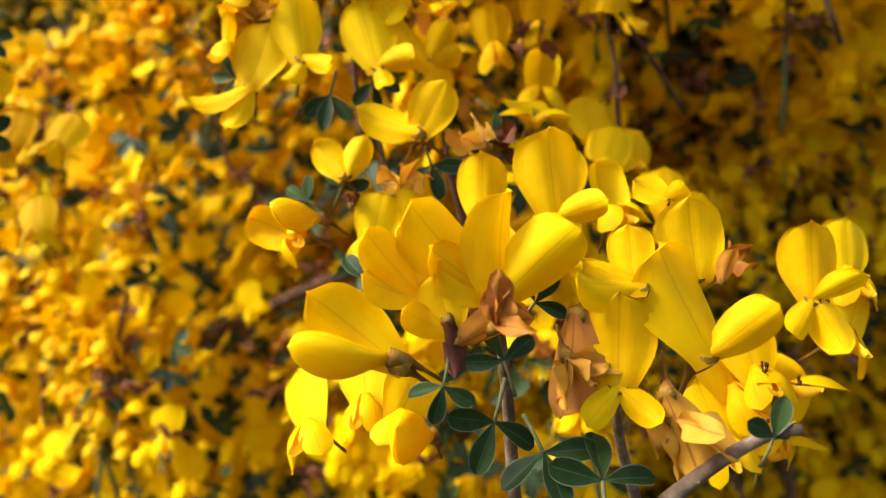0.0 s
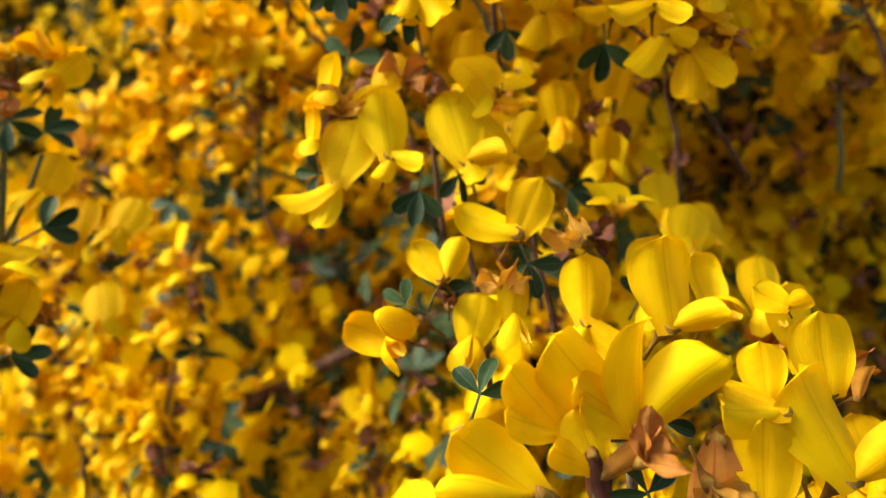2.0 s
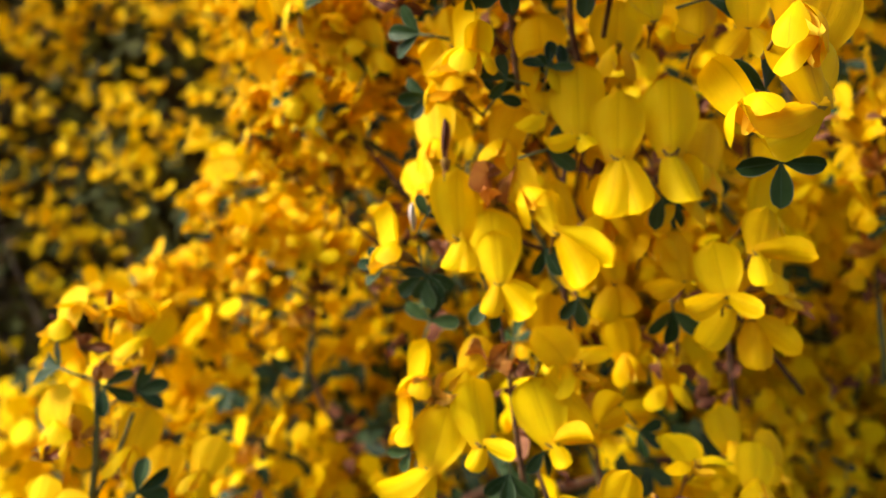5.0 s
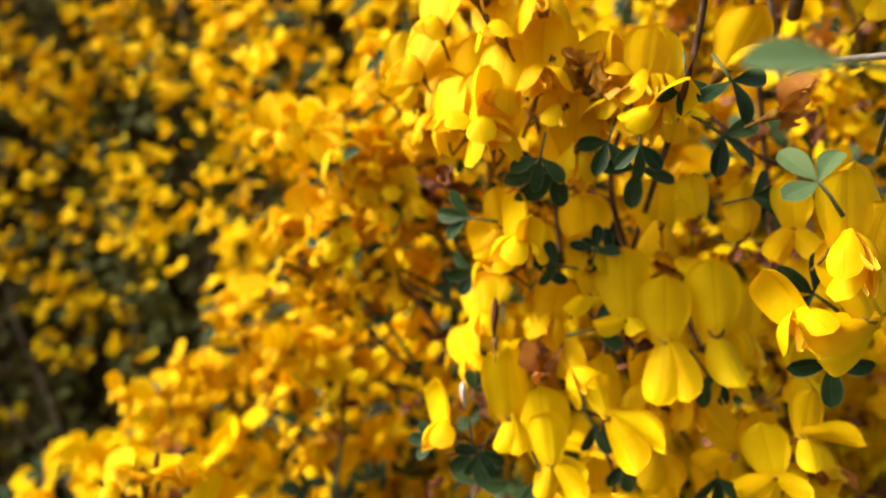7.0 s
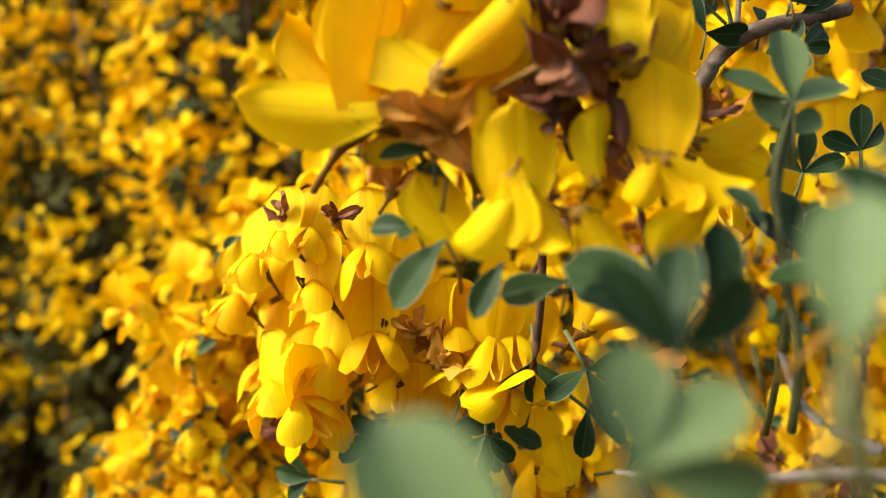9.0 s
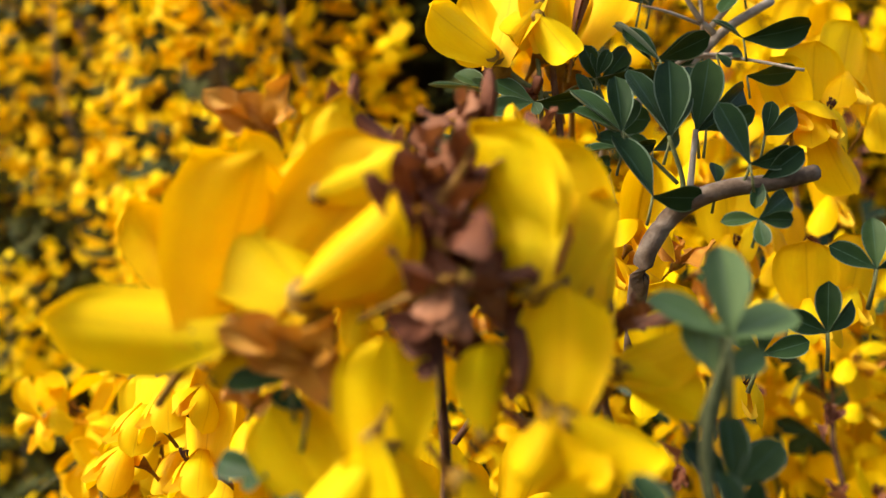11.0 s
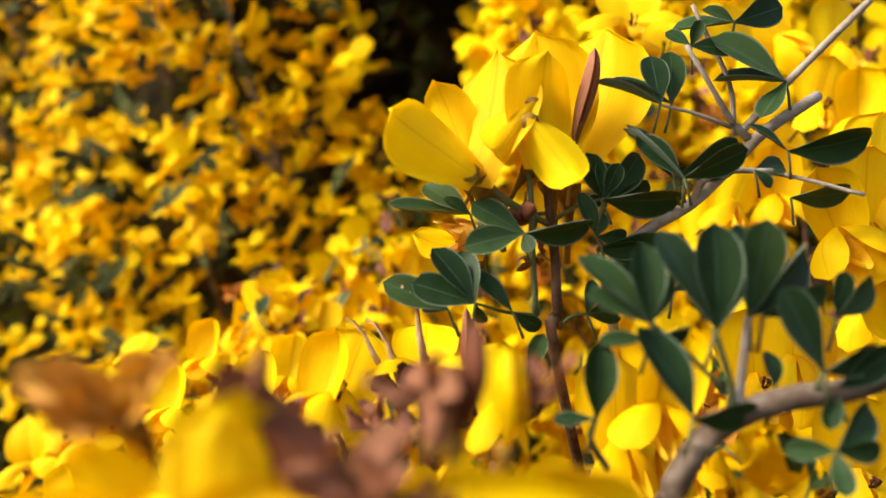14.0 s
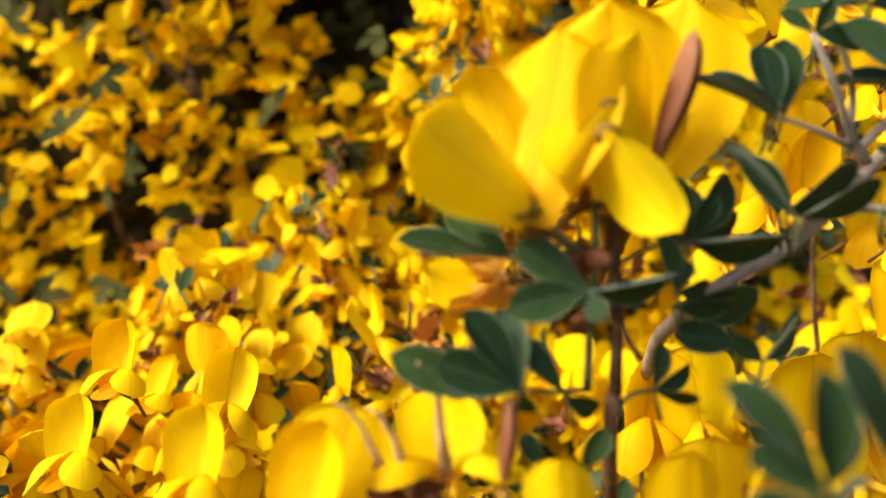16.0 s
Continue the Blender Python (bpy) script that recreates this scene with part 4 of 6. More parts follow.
flower(left_sprig, "open", (-0.1292, 0.1671, 0.0480), (21, 6, 3), 0.9)
flower(left_sprig, "fading", (-0.1279, 0.1651, 0.0494), (-21, 64, -15), 0.7)
flower(left_sprig, "open", (-0.1288, 0.1566, 0.0266), (-16, -4, -14), 1.1)
flower(left_sprig, "spread", (-0.1219, 0.1580, 0.0244), (-29, 14, 8), 1.1)
flower(left_sprig, "hooded", (-0.1227, 0.1561, 0.0172), (-4, 5, -45), 1)
flower(left_sprig, "hooded", (-0.1192, 0.1584, 0.0125), (2, 26, 14), 1)
flower(left_sprig, "fading", (-0.1151, 0.1646, 0.0132), (1, 6, 3), 0.9)
flower(left_sprig, "withered", (-0.1364, 0.1648, 0.0455), (1, 6, 3), 0.8)
flower(left_sprig, "open", (-0.1381, 0.1610, 0.0307), (-11, 6, -17), 1)
flower(left_sprig, "open", (-0.1145, 0.1772, 0.0331), (-9, 16, 2), 1)
flower(left_sprig, "open", (-0.1051, 0.1827, 0.0331), (-19, 25, 7), 1)
flower(left_sprig, "open", (-0.1082, 0.1780, 0.0109), (-19, -13, 10), 1)
leaf(left_sprig, (-0.1301, 0.1646, 0.0672), (-23, -62, 5), 1, 40)
leaf(left_sprig, (-0.1199, 0.1653, 0.0614), (-167, 54, -155), 0.9, 60)
leaf(left_sprig, (-0.1131, 0.1677, 0.0587), (-25, 74, -0), 0.9, 30)
leaf(left_sprig, (-0.1135, 0.1642, 0.0352), (-14, 64, 21), 1, 20)
leaf(left_sprig, (-0.1198, 0.1585, 0.0068), (-79, 71, -73), 0.95, 25)
leaf(left_sprig, (-0.1301, 0.1559, 0.0078), (-37, -58, 38), 0.95, 30)
stalk(left_sprig, smooth([(-0.1430, 0.1816, -0.0045), (-0.1314, 0.1716, 0.0228), (-0.1256, 0.1684, 0.0421), (-0.1230, 0.1690, 0.0667)]), 0.00108, 0.00072, stem_mat)
stalk(left_sprig, smooth([(-0.1299, 0.1715, 0.0311), (-0.1219, 0.1706, 0.0416), (-0.1153, 0.1697, 0.0535)]), 0.00072, 0.00048, stem_mat)

crown_sprig = sprig("dense broom crown with yellow blossoms and dark trefoil leaves", "flower sprig", "broom sprigs")
flower_to(crown_sprig, (0.0081, 0.1430, 0.0989), (0.0102, 0.1440, 0.1127), (((0.0036, 0.1405, 0.0849), 20), ((0.0105, 0.1405, 0.0852), 20),), 0)
flower_to(crown_sprig, (0.0008, 0.1440, 0.1048), (0.0024, 0.1450, 0.1201), (((-0.0075, 0.1415, 0.1032), 20), ((0.0024, 0.1415, 0.1007), 5),), 0)
flower_to(crown_sprig, (0.0198, 0.1450, 0.0988), (0.0218, 0.1460, 0.1150), (((0.0222, 0.1425, 0.0864), -5),), -10)
flower_to(crown_sprig, (0.0337, 0.1300, 0.1188), (0.0353, 0.1310, 0.1283), (((0.0262, 0.1275, 0.1118), 5), ((0.0377, 0.1275, 0.1109), 5),), 0)
flower_to(crown_sprig, (0.0426, 0.1200, 0.1158), (0.0426, 0.1210, 0.1287), (((0.0357, 0.1175, 0.1178), 20),), 15)
flower_to(crown_sprig, (0.0395, 0.1180, 0.0997), (0.0381, 0.1190, 0.1168), (((0.0238, 0.1155, 0.0987), 30), ((0.0264, 0.1155, 0.0928), 10),), 20)
flower_to(crown_sprig, (-0.0210, 0.1510, 0.1493), (-0.0209, 0.1520, 0.1770), (((-0.0366, 0.1485, 0.1557), 20), ((-0.0251, 0.1485, 0.1439), 0),), 15)
flower_to(crown_sprig, (-0.0095, 0.1450, 0.1582), (-0.0066, 0.1460, 0.1775), (((-0.0039, 0.1425, 0.1520), 5), ((-0.0150, 0.1425, 0.1529), 15),), 20)
flower_to(crown_sprig, (-0.0397, 0.1550, 0.1680), (-0.0409, 0.1560, 0.1812), (((-0.0292, 0.1525, 0.1766), 10), ((-0.0488, 0.1525, 0.1675), 10), ((-0.0440, 0.1525, 0.1617), 10),), 10)
flower_to(crown_sprig, (0.0172, 0.1350, 0.1243), (0.0170, 0.1360, 0.1331), (((0.0114, 0.1325, 0.1281), 20),), 5)
flower_to(crown_sprig, (0.0252, 0.1330, 0.1189), (0.0273, 0.1340, 0.1292), (((0.0195, 0.1305, 0.1208), 25),), 5)
flower_to(crown_sprig, (0.0039, 0.1400, 0.1501), (0.0052, 0.1410, 0.1633), (((0.0079, 0.1375, 0.1432), 10),), 5)
flower_to(crown_sprig, (0.0147, 0.1370, 0.1483), (0.0180, 0.1380, 0.1597), (((0.0154, 0.1345, 0.1386), 10), ((0.0090, 0.1345, 0.1428), 15),), 5)
flower_to(crown_sprig, (0.0243, 0.1250, 0.1518), (0.0330, 0.1260, 0.1631), (((0.0316, 0.1225, 0.1530), 20),), 10)
flower_to(crown_sprig, (-0.0233, 0.1480, 0.1289), (-0.0232, 0.1490, 0.1383), (((-0.0299, 0.1455, 0.1206), 10), ((-0.0173, 0.1455, 0.1215), 10),), 20)
flower_to(crown_sprig, (-0.0054, 0.1460, 0.1113), (-0.0044, 0.1470, 0.1251), (((-0.0127, 0.1435, 0.1066), 20),), 30)
flower(crown_sprig, "open", (0.0342, 0.1116, 0.1133), (7, 11, 13), 1.1)
flower(crown_sprig, "open", (0.0376, 0.1142, 0.1081), (5, 28, -6), 1.1)
flower(crown_sprig, "hooded", (0.0291, 0.1208, 0.1000), (19, -19, -57), 1)
flower(crown_sprig, "hooded", (-0.0206, 0.1410, 0.1226), (-4, 14, -58), 1)
flower(crown_sprig, "hooded", (-0.0190, 0.1391, 0.1222), (36, 7, 3), 0.7)
flower(crown_sprig, "open", (-0.0239, 0.1286, 0.1460), (0, 4, -2), 1.25)
flower(crown_sprig, "open", (-0.0317, 0.1299, 0.1499), (-7, -21, -39), 1)
flower(crown_sprig, "open", (-0.0112, 0.1299, 0.1567), (2, 15, 11), 1.2)
flower(crown_sprig, "open", (0.0020, 0.1289, 0.1514), (1, -3, 3), 1.1)
flower(crown_sprig, "open", (0.0108, 0.1272, 0.1507), (-4, 12, 7), 1.2)
flower(crown_sprig, "spread", (0.0092, 0.1259, 0.1429), (6, 7, 3), 0.9)
flower(crown_sprig, "open", (0.0125, 0.1541, 0.1234), (6, 12, 3), 1.1)
flower(crown_sprig, "open", (-0.0046, 0.1497, 0.1212), (4, 3, -8), 1.1)
flower(crown_sprig, "hooded", (-0.0033, 0.1343, 0.1452), (67, 11, 12), 0.9)
flower(crown_sprig, "hooded", (0.0209, 0.1540, 0.0865), (16, 7, 3), 1.1)
flower(crown_sprig, "open", (-0.0078, 0.1448, 0.1393), (6, 7, 3), 1)
flower(crown_sprig, "fading", (-0.0030, 0.1285, 0.1532), (6, 7, 3), 0.8)
flower(crown_sprig, "fading", (-0.0014, 0.1291, 0.1477), (15, 67, 15), 0.6)
flower(crown_sprig, "fading", (0.0309, 0.1209, 0.1401), (17, 65, 27), 0.9)
flower(crown_sprig, "withered", (-0.0350, 0.1489, 0.1400), (-7, 9, -18), 0.9)
flower(crown_sprig, "withered", (0.0035, 0.1504, 0.0967), (6, 7, 3), 0.7)
flower(crown_sprig, "dry", (-0.0287, 0.1467, 0.1036), (-79, 7, 3), 0.6)
leaf(crown_sprig, (0.0068, 0.1376, 0.1362), (-175, -22, -179), 1, 78)
leaf(crown_sprig, (0.0206, 0.1149, 0.1460), (-176, 13, -176), 0.95, 80)
leaf(crown_sprig, (-0.0145, 0.1368, 0.1374), (66, -84, -64), 0.9, 12)
leaf(crown_sprig, (-0.0113, 0.1368, 0.1382), (172, -42, -173), 1, 14)
leaf(crown_sprig, (-0.0131, 0.1418, 0.1179), (18, -72, -15), 0.7, 60)
leaf(crown_sprig, (-0.0011, 0.1461, 0.1185), (9, -52, -5), 0.8, 60)
leaf(crown_sprig, (0.0273, 0.1322, 0.1259), (-59, 85, -56), 0.8, 30)
leaf(crown_sprig, (0.0336, 0.1265, 0.1049), (9, -52, -5), 1, 70)
leaf(crown_sprig, (0.0351, 0.1279, 0.0912), (-176, -7, -177), 1, 80)
leaf(crown_sprig, (0.0214, 0.1258, 0.1382), (172, 42, 177), 1, 60)
leaf(crown_sprig, (-0.0307, 0.1448, 0.1314), (8, -71, -26), 0.9, 30)
leaf(crown_sprig, (-0.0366, 0.1499, 0.0789), (174, 3, -178), 0.9, 60)
stalk(crown_sprig, smooth([(0.0160, 0.1776, 0.0909), (0.0093, 0.1699, 0.1154), (0.0048, 0.1596, 0.1364), (0.0096, 0.1512, 0.1519), (0.0223, 0.1451, 0.1670)]), 0.00092, 0.00059, brown_stem)
stalk(crown_sprig, smooth([(0.0393, 0.1391, 0.1316), (0.0314, 0.1384, 0.1363), (0.0233, 0.1421, 0.1473), (0.0096, 0.1512, 0.1519)]), 0.00067, 0.00042, brown_stem)
leaf(crown_sprig, (0.0145, 0.0771, 0.1205), (-17, -31, 13), 0.75, 75, pale=True)
leaf(crown_sprig, (0.0010, 0.0409, 0.1256), (-14, -82, 16), 0.95, pale=True, single=True)

outer_sprig = sprig("bright yellow broom sprig on the sunlit side", "flower sprig", "broom sprigs")
flower(outer_sprig, "open", (-0.0248, 0.1250, 0.1750), (-10, -8, -26), 0.9)
flower(outer_sprig, "open", (-0.0206, 0.1259, 0.1753), (-16, 20, -2), 0.9)
flower(outer_sprig, "open", (-0.0104, 0.1244, 0.1699), (-7, 1, -8), 1.1)
flower(outer_sprig, "open", (-0.0204, 0.1248, 0.1654), (-16, -8, -29), 1)
flower(outer_sprig, "hooded", (-0.0126, 0.1258, 0.1543), (6, 9, 6), 1)
flower(outer_sprig, "open", (-0.0214, 0.1279, 0.1537), (-9, 11, -20), 1.1)
flower(outer_sprig, "hooded", (-0.0264, 0.1246, 0.1458), (11, -7, 47), 1)
flower(outer_sprig, "open", (-0.0108, 0.1263, 0.1481), (21, 25, 38), 0.8)
flower(outer_sprig, "hooded", (0.0008, 0.1269, 0.1528), (1, 21, 57), 0.9)
flower(outer_sprig, "open", (0.0072, 0.1240, 0.1509), (7, 19, 12), 1)
flower(outer_sprig, "hooded", (0.0078, 0.1226, 0.1443), (70, 18, 20), 0.9)
flower(outer_sprig, "open", (-0.0075, 0.1311, 0.1401), (25, 10, 1), 1)
flower(outer_sprig, "open", (-0.0329, 0.1352, 0.1731), (-11, 11, -30), 1)
flower(outer_sprig, "open", (-0.0387, 0.1408, 0.1668), (-13, 11, -40), 1)
flower(outer_sprig, "open", (-0.0343, 0.1419, 0.1540), (-9, 11, -20), 1.1)
flower(outer_sprig, "fading", (-0.0045, 0.1246, 0.1558), (5, 10, 1), 0.6)
flower(outer_sprig, "fading", (-0.0017, 0.1242, 0.1496), (15, 69, 14), 0.7)
flower(outer_sprig, "withered", (-0.0152, 0.1218, 0.1768), (3, 1, -10), 0.7)
flower(outer_sprig, "withered", (-0.0243, 0.1256, 0.1794), (5, -0, -0), 0.6)
leaf(outer_sprig, (0.0037, 0.1212, 0.1378), (175, -10, -179), 0.8, 40)
leaf(outer_sprig, (-0.0015, 0.1250, 0.1400), (174, -30, -177), 0.8, 60)
leaf(outer_sprig, (-0.0152, 0.1252, 0.1386), (175, -20, -178), 0.8, 60)
leaf(outer_sprig, (0.0131, 0.1172, 0.1484), (175, -10, -179), 0.8, 40)
stalk(outer_sprig, smooth([(-0.0100, 0.1570, 0.1190), (-0.0100, 0.1523, 0.1385), (-0.0127, 0.1488, 0.1554), (-0.0184, 0.1452, 0.1735)]), 0.00076, 0.00050, brown_stem)

big_head = sprig("large yellow flower head round a withered brown centre", "flower sprig", "broom sprigs")
petal_to(big_head, "lobe", (-0.0018, 0.0800, 0.1816), (-0.0174, 0.0800, 0.1846), 8)
petal_to(big_head, "petal", (-0.0036, 0.0810, 0.1814), (0.0015, 0.0830, 0.1986), 38)
petal_to(big_head, "petal", (-0.0022, 0.0820, 0.1822), (-0.0035, 0.0850, 0.1982), -25)
petal_to(big_head, "lobe", (0.0063, 0.0860, 0.1896), (0.0100, 0.0880, 0.2046), 10)
petal_to(big_head, "petal", (0.0032, 0.0830, 0.1863), (0.0155, 0.0830, 0.1975), 15)
petal_to(big_head, "petal", (0.0026, 0.0840, 0.1854), (0.0069, 0.0860, 0.1993), -15)
petal_to(big_head, "lobe", (0.0049, 0.0790, 0.1843), (0.0168, 0.0790, 0.1893), -15)
petal_to(big_head, "lobe", (-0.0067, 0.0850, 0.1866), (-0.0119, 0.0850, 0.1956), 15)
petal_to(big_head, "lobe", (0.0015, 0.0890, 0.1932), (-0.0000, 0.0890, 0.2029), -10)
petal_to(big_head, "petal", (0.0255, 0.0810, 0.1823), (0.0229, 0.0810, 0.1970), -38)
petal_to(big_head, "petal", (0.0305, 0.0840, 0.1811), (0.0295, 0.0870, 0.1974), -22)
petal_to(big_head, "lobe", (0.0339, 0.0870, 0.1795), (0.0345, 0.0870, 0.1912), 15)
petal_to(big_head, "rust", (0.0290, 0.0830, 0.1824), (0.0299, 0.0830, 0.1885), 10)
petal_to(big_head, "petal", (0.0104, 0.0785, 0.1671), (0.0123, 0.0775, 0.1791), 0)
petal_to(big_head, "lobe", (0.0105, 0.0755, 0.1698), (0.0037, 0.0755, 0.1636), 15)
petal_to(big_head, "lobe", (0.0113, 0.0755, 0.1697), (0.0143, 0.0755, 0.1623), -15)
petal_to(big_head, "petal", (0.0099, 0.0750, 0.1707), (0.0094, 0.0760, 0.1636), 25)
petal_to(big_head, "petal", (0.0264, 0.0790, 0.1699), (0.0286, 0.0790, 0.1815), -22)
petal_to(big_head, "lobe", (0.0263, 0.0770, 0.1707), (0.0222, 0.0770, 0.1656), 10)
petal_to(big_head, "lobe", (0.0272, 0.0765, 0.1702), (0.0342, 0.0765, 0.1654), -20)
petal_to(big_head, "lobe", (0.0254, 0.0770, 0.1705), (0.0292, 0.0770, 0.1644), 20)
petal_to(big_head, "rust", (0.0070, 0.0810, 0.1743), (0.0028, 0.0810, 0.1828), 15)
petal_to(big_head, "lobe", (0.0095, 0.0800, 0.1834), (0.0093, 0.0800, 0.1786), 0)
petal_to(big_head, "lobe", (0.0201, 0.0795, 0.1696), (0.0214, 0.0795, 0.1776), 20)
petal_to(big_head, "lobe", (0.0174, 0.0775, 0.1659), (0.0218, 0.0775, 0.1557), -10)
petal_to(big_head, "petal", (0.0306, 0.0780, 0.1649), (0.0235, 0.0780, 0.1596), -38)
petal_to(big_head, "petal", (0.0337, 0.0880, 0.1729), (0.0429, 0.0880, 0.1751), -38)
petal_to(big_head, "lobe", (0.0347, 0.0870, 0.1726), (0.0421, 0.0870, 0.1681), 25)
petal_to(big_head, "petal", (0.0042, 0.0840, 0.1650), (0.0003, 0.0840, 0.1744), 20)
petal_to(big_head, "petal", (-0.0047, 0.0840, 0.1774), (0.0016, 0.0840, 0.1787), 40)
petal_to(big_head, "petal", (0.0057, 0.0800, 0.1840), (-0.0054, 0.0860, 0.1995), 20)
petal_to(big_head, "lobe", (0.0055, 0.0770, 0.1843), (0.0152, 0.0770, 0.1907), -15)
petal_to(big_head, "lobe", (0.0073, 0.0820, 0.1937), (0.0166, 0.0820, 0.1956), 10)
petal_to(big_head, "petal", (0.0090, 0.0840, 0.1954), (0.0091, 0.0860, 0.2030), 20)
petal_to(big_head, "petal", (0.0251, 0.0790, 0.1827), (0.0240, 0.0840, 0.1987), -38)
petal_to(big_head, "petal", (0.0285, 0.0830, 0.1827), (0.0329, 0.0870, 0.1945), -22)
flower(big_head, "withered", (0.0182, 0.0860, 0.1963), (10, 20, 0), 0.8)
flower(big_head, "withered", (0.0177, 0.0810, 0.1900), (170, 10, 40), 0.9)
flower(big_head, "withered", (0.0191, 0.0780, 0.1824), (20, -30, 90), 1.0)
flower(big_head, "withered", (0.0168, 0.0800, 0.1867), (-30, 60, 10), 0.8)
flower(big_head, "withered", (0.0222, 0.0920, 0.2019), (-20, 10, 0), 0.6)
flower(big_head, "withered", (0.0213, 0.0800, 0.1848), (90, 10, 30), 0.7)
petal_to(big_head, "husk", (0.0157, 0.0870, 0.1988), (0.0088, 0.0870, 0.2063), 20)
petal_to(big_head, "husk", (0.0222, 0.0900, 0.1989), (0.0243, 0.0900, 0.2042), 10)
petal_to(big_head, "husk", (0.0171, 0.0820, 0.1852), (0.0160, 0.0820, 0.1907), 20)
leaf_to(big_head, (0.0028, 0.0820, 0.1765), (((-0.0034, 0.0820, 0.1775), 35),))
leaf_to(big_head, (-0.0007, 0.0830, 0.1683), (((-0.0062, 0.0851, 0.1701), 10), ((-0.0027, 0.0823, 0.1675), 50),))
leaf_to(big_head, (0.0024, 0.0820, 0.1663), (((-0.0053, 0.0834, 0.1602), 25),))
leaf_to(big_head, (0.0083, 0.0820, 0.1627), (((0.0038, 0.0806, 0.1575), 20),))
leaf_to(big_head, (0.0152, 0.0830, 0.1594), (((0.0074, 0.0837, 0.1593), 15), ((0.0176, 0.0809, 0.1567), 40),))
leaf_to(big_head, (0.0039, 0.0830, 0.1734), (((0.0007, 0.0830, 0.1758), 20),))
leaf_to(big_head, (0.0223, 0.0670, 0.1564), (((0.0128, 0.0691, 0.1609), 20),))
leaf_to(big_head, (0.0238, 0.0630, 0.1537), (((0.0257, 0.0623, 0.1618), 10),))
leaf_to(big_head, (0.0329, 0.0710, 0.1614), (((0.0309, 0.0724, 0.1661), 20),))
leaf_to(big_head, (0.0189, 0.0680, 0.1548), (((0.0139, 0.0666, 0.1582), 30),))
flower(big_head, "withered", (0.0185, 0.0811, 0.1800), (173, -29, -177), 1.2)
flower(big_head, "withered", (0.0166, 0.0829, 0.1913), (-4, -31, 3), 1.1)
flower(big_head, "withered", (0.0199, 0.0826, 0.1747), (170, 50, 172), 0.9)
flower(big_head, "withered", (0.0189, 0.0782, 0.1874), (7, 29, 3), 1.1)
flower(big_head, "withered", (0.0198, 0.0777, 0.1827), (174, 1, 179), 1)
flower(big_head, "withered", (0.0211, 0.0806, 0.1930), (-4, -11, 2), 0.9)
flower(big_head, "fading", (0.0121, 0.0854, 0.1871), (170, 50, 172), 0.9)
flower(big_head, "fading", (0.0050, 0.0814, 0.1782), (4, 0, -11), 0.9)
flower(big_head, "fading", (-0.0027, 0.0890, 0.1743), (9, 49, 6), 0.8)
flower(big_head, "withered", (0.0179, 0.0838, 0.1920), (6, 9, 0), 0.85)
flower(big_head, "withered", (0.0198, 0.0839, 0.1813), (8, 39, 4), 0.8)
flower(big_head, "withered", (0.0163, 0.0894, 0.1965), (-15, -20, 8), 0.8)
flower(big_head, "dry", (0.0106, 0.0890, 0.2006), (-64, 9, 0), 0.5)
flower(big_head, "withered", (0.0361, 0.0932, 0.1773), (6, 9, 0), 0.9)
flower(big_head, "withered", (0.0298, 0.0959, 0.2000), (-17, 38, -9), 0.7)
flower(big_head, "fading", (0.0013, 0.0909, 0.2035), (-15, 0, -7), 0.8)
stalk(big_head, smooth([(0.0086, 0.2278, 0.0969), (0.0112, 0.1434, 0.1334), (0.0126, 0.1137, 0.1479), (0.0155, 0.1041, 0.1625), (0.0165, 0.0985, 0.1768), (0.0179, 0.0949, 0.1916)]), 0.00070, 0.00060, brown_stem)
flower(big_head, "dry", (0.0157, 0.0864, 0.1867), (-64, 9, 0), 0.6)
flower(big_head, "dry", (0.0253, 0.0855, 0.1850), (76, 9, 0), 0.9)
flower(big_head, "dry", (0.0239, 0.0941, 0.1988), (-51, 6, 20), 0.6)

top_sprig = sprig("tall broom sprig with a bright yellow blossom head", "flower sprig", "broom sprigs")
petal_to(top_sprig, "petal", (0.0437, 0.1390, 0.2270), (0.0453, 0.1410, 0.2469), -12)
petal_to(top_sprig, "petal", (0.0424, 0.1360, 0.2275), (0.0446, 0.1350, 0.2421), 25)
petal_to(top_sprig, "lobe", (0.0410, 0.1340, 0.2328), (0.0459, 0.1320, 0.2228), 10)
petal_to(top_sprig, "lobe", (0.0422, 0.1350, 0.2353), (0.0351, 0.1330, 0.2279), -15)
petal_to(top_sprig, "petal", (0.0469, 0.1440, 0.2279), (0.0581, 0.1480, 0.2484), -25)
petal_to(top_sprig, "petal", (0.0326, 0.1360, 0.2267), (0.0392, 0.1380, 0.2434), -35)
petal_to(top_sprig, "petal", (0.0323, 0.1340, 0.2267), (0.0224, 0.1310, 0.2354), 10)
petal_to(top_sprig, "lobe", (0.0336, 0.1370, 0.2278), (0.0255, 0.1370, 0.2310), 20)
petal_to(top_sprig, "lobe", (0.0327, 0.1380, 0.2277), (0.0301, 0.1400, 0.2408), -20)
petal_to(top_sprig, "lobe", (0.0357, 0.1380, 0.2285), (0.0414, 0.1400, 0.2403), 15)
flower(top_sprig, "dry", (0.0479, 0.1390, 0.2292), (-72, 18, -3), 0.95)
flower(top_sprig, "fading", (0.0324, 0.1460, 0.2188), (-4, -80, -10), 0.75)
petal_to(top_sprig, "petal", (0.0331, 0.1470, 0.2174), (0.0236, 0.1470, 0.2207), 40)
flower(top_sprig, "withered", (0.0399, 0.1400, 0.2218), (175, -17, 178), 0.6)
flower(top_sprig, "withered", (0.0411, 0.1410, 0.2145), (20, 30, 178), 0.5)
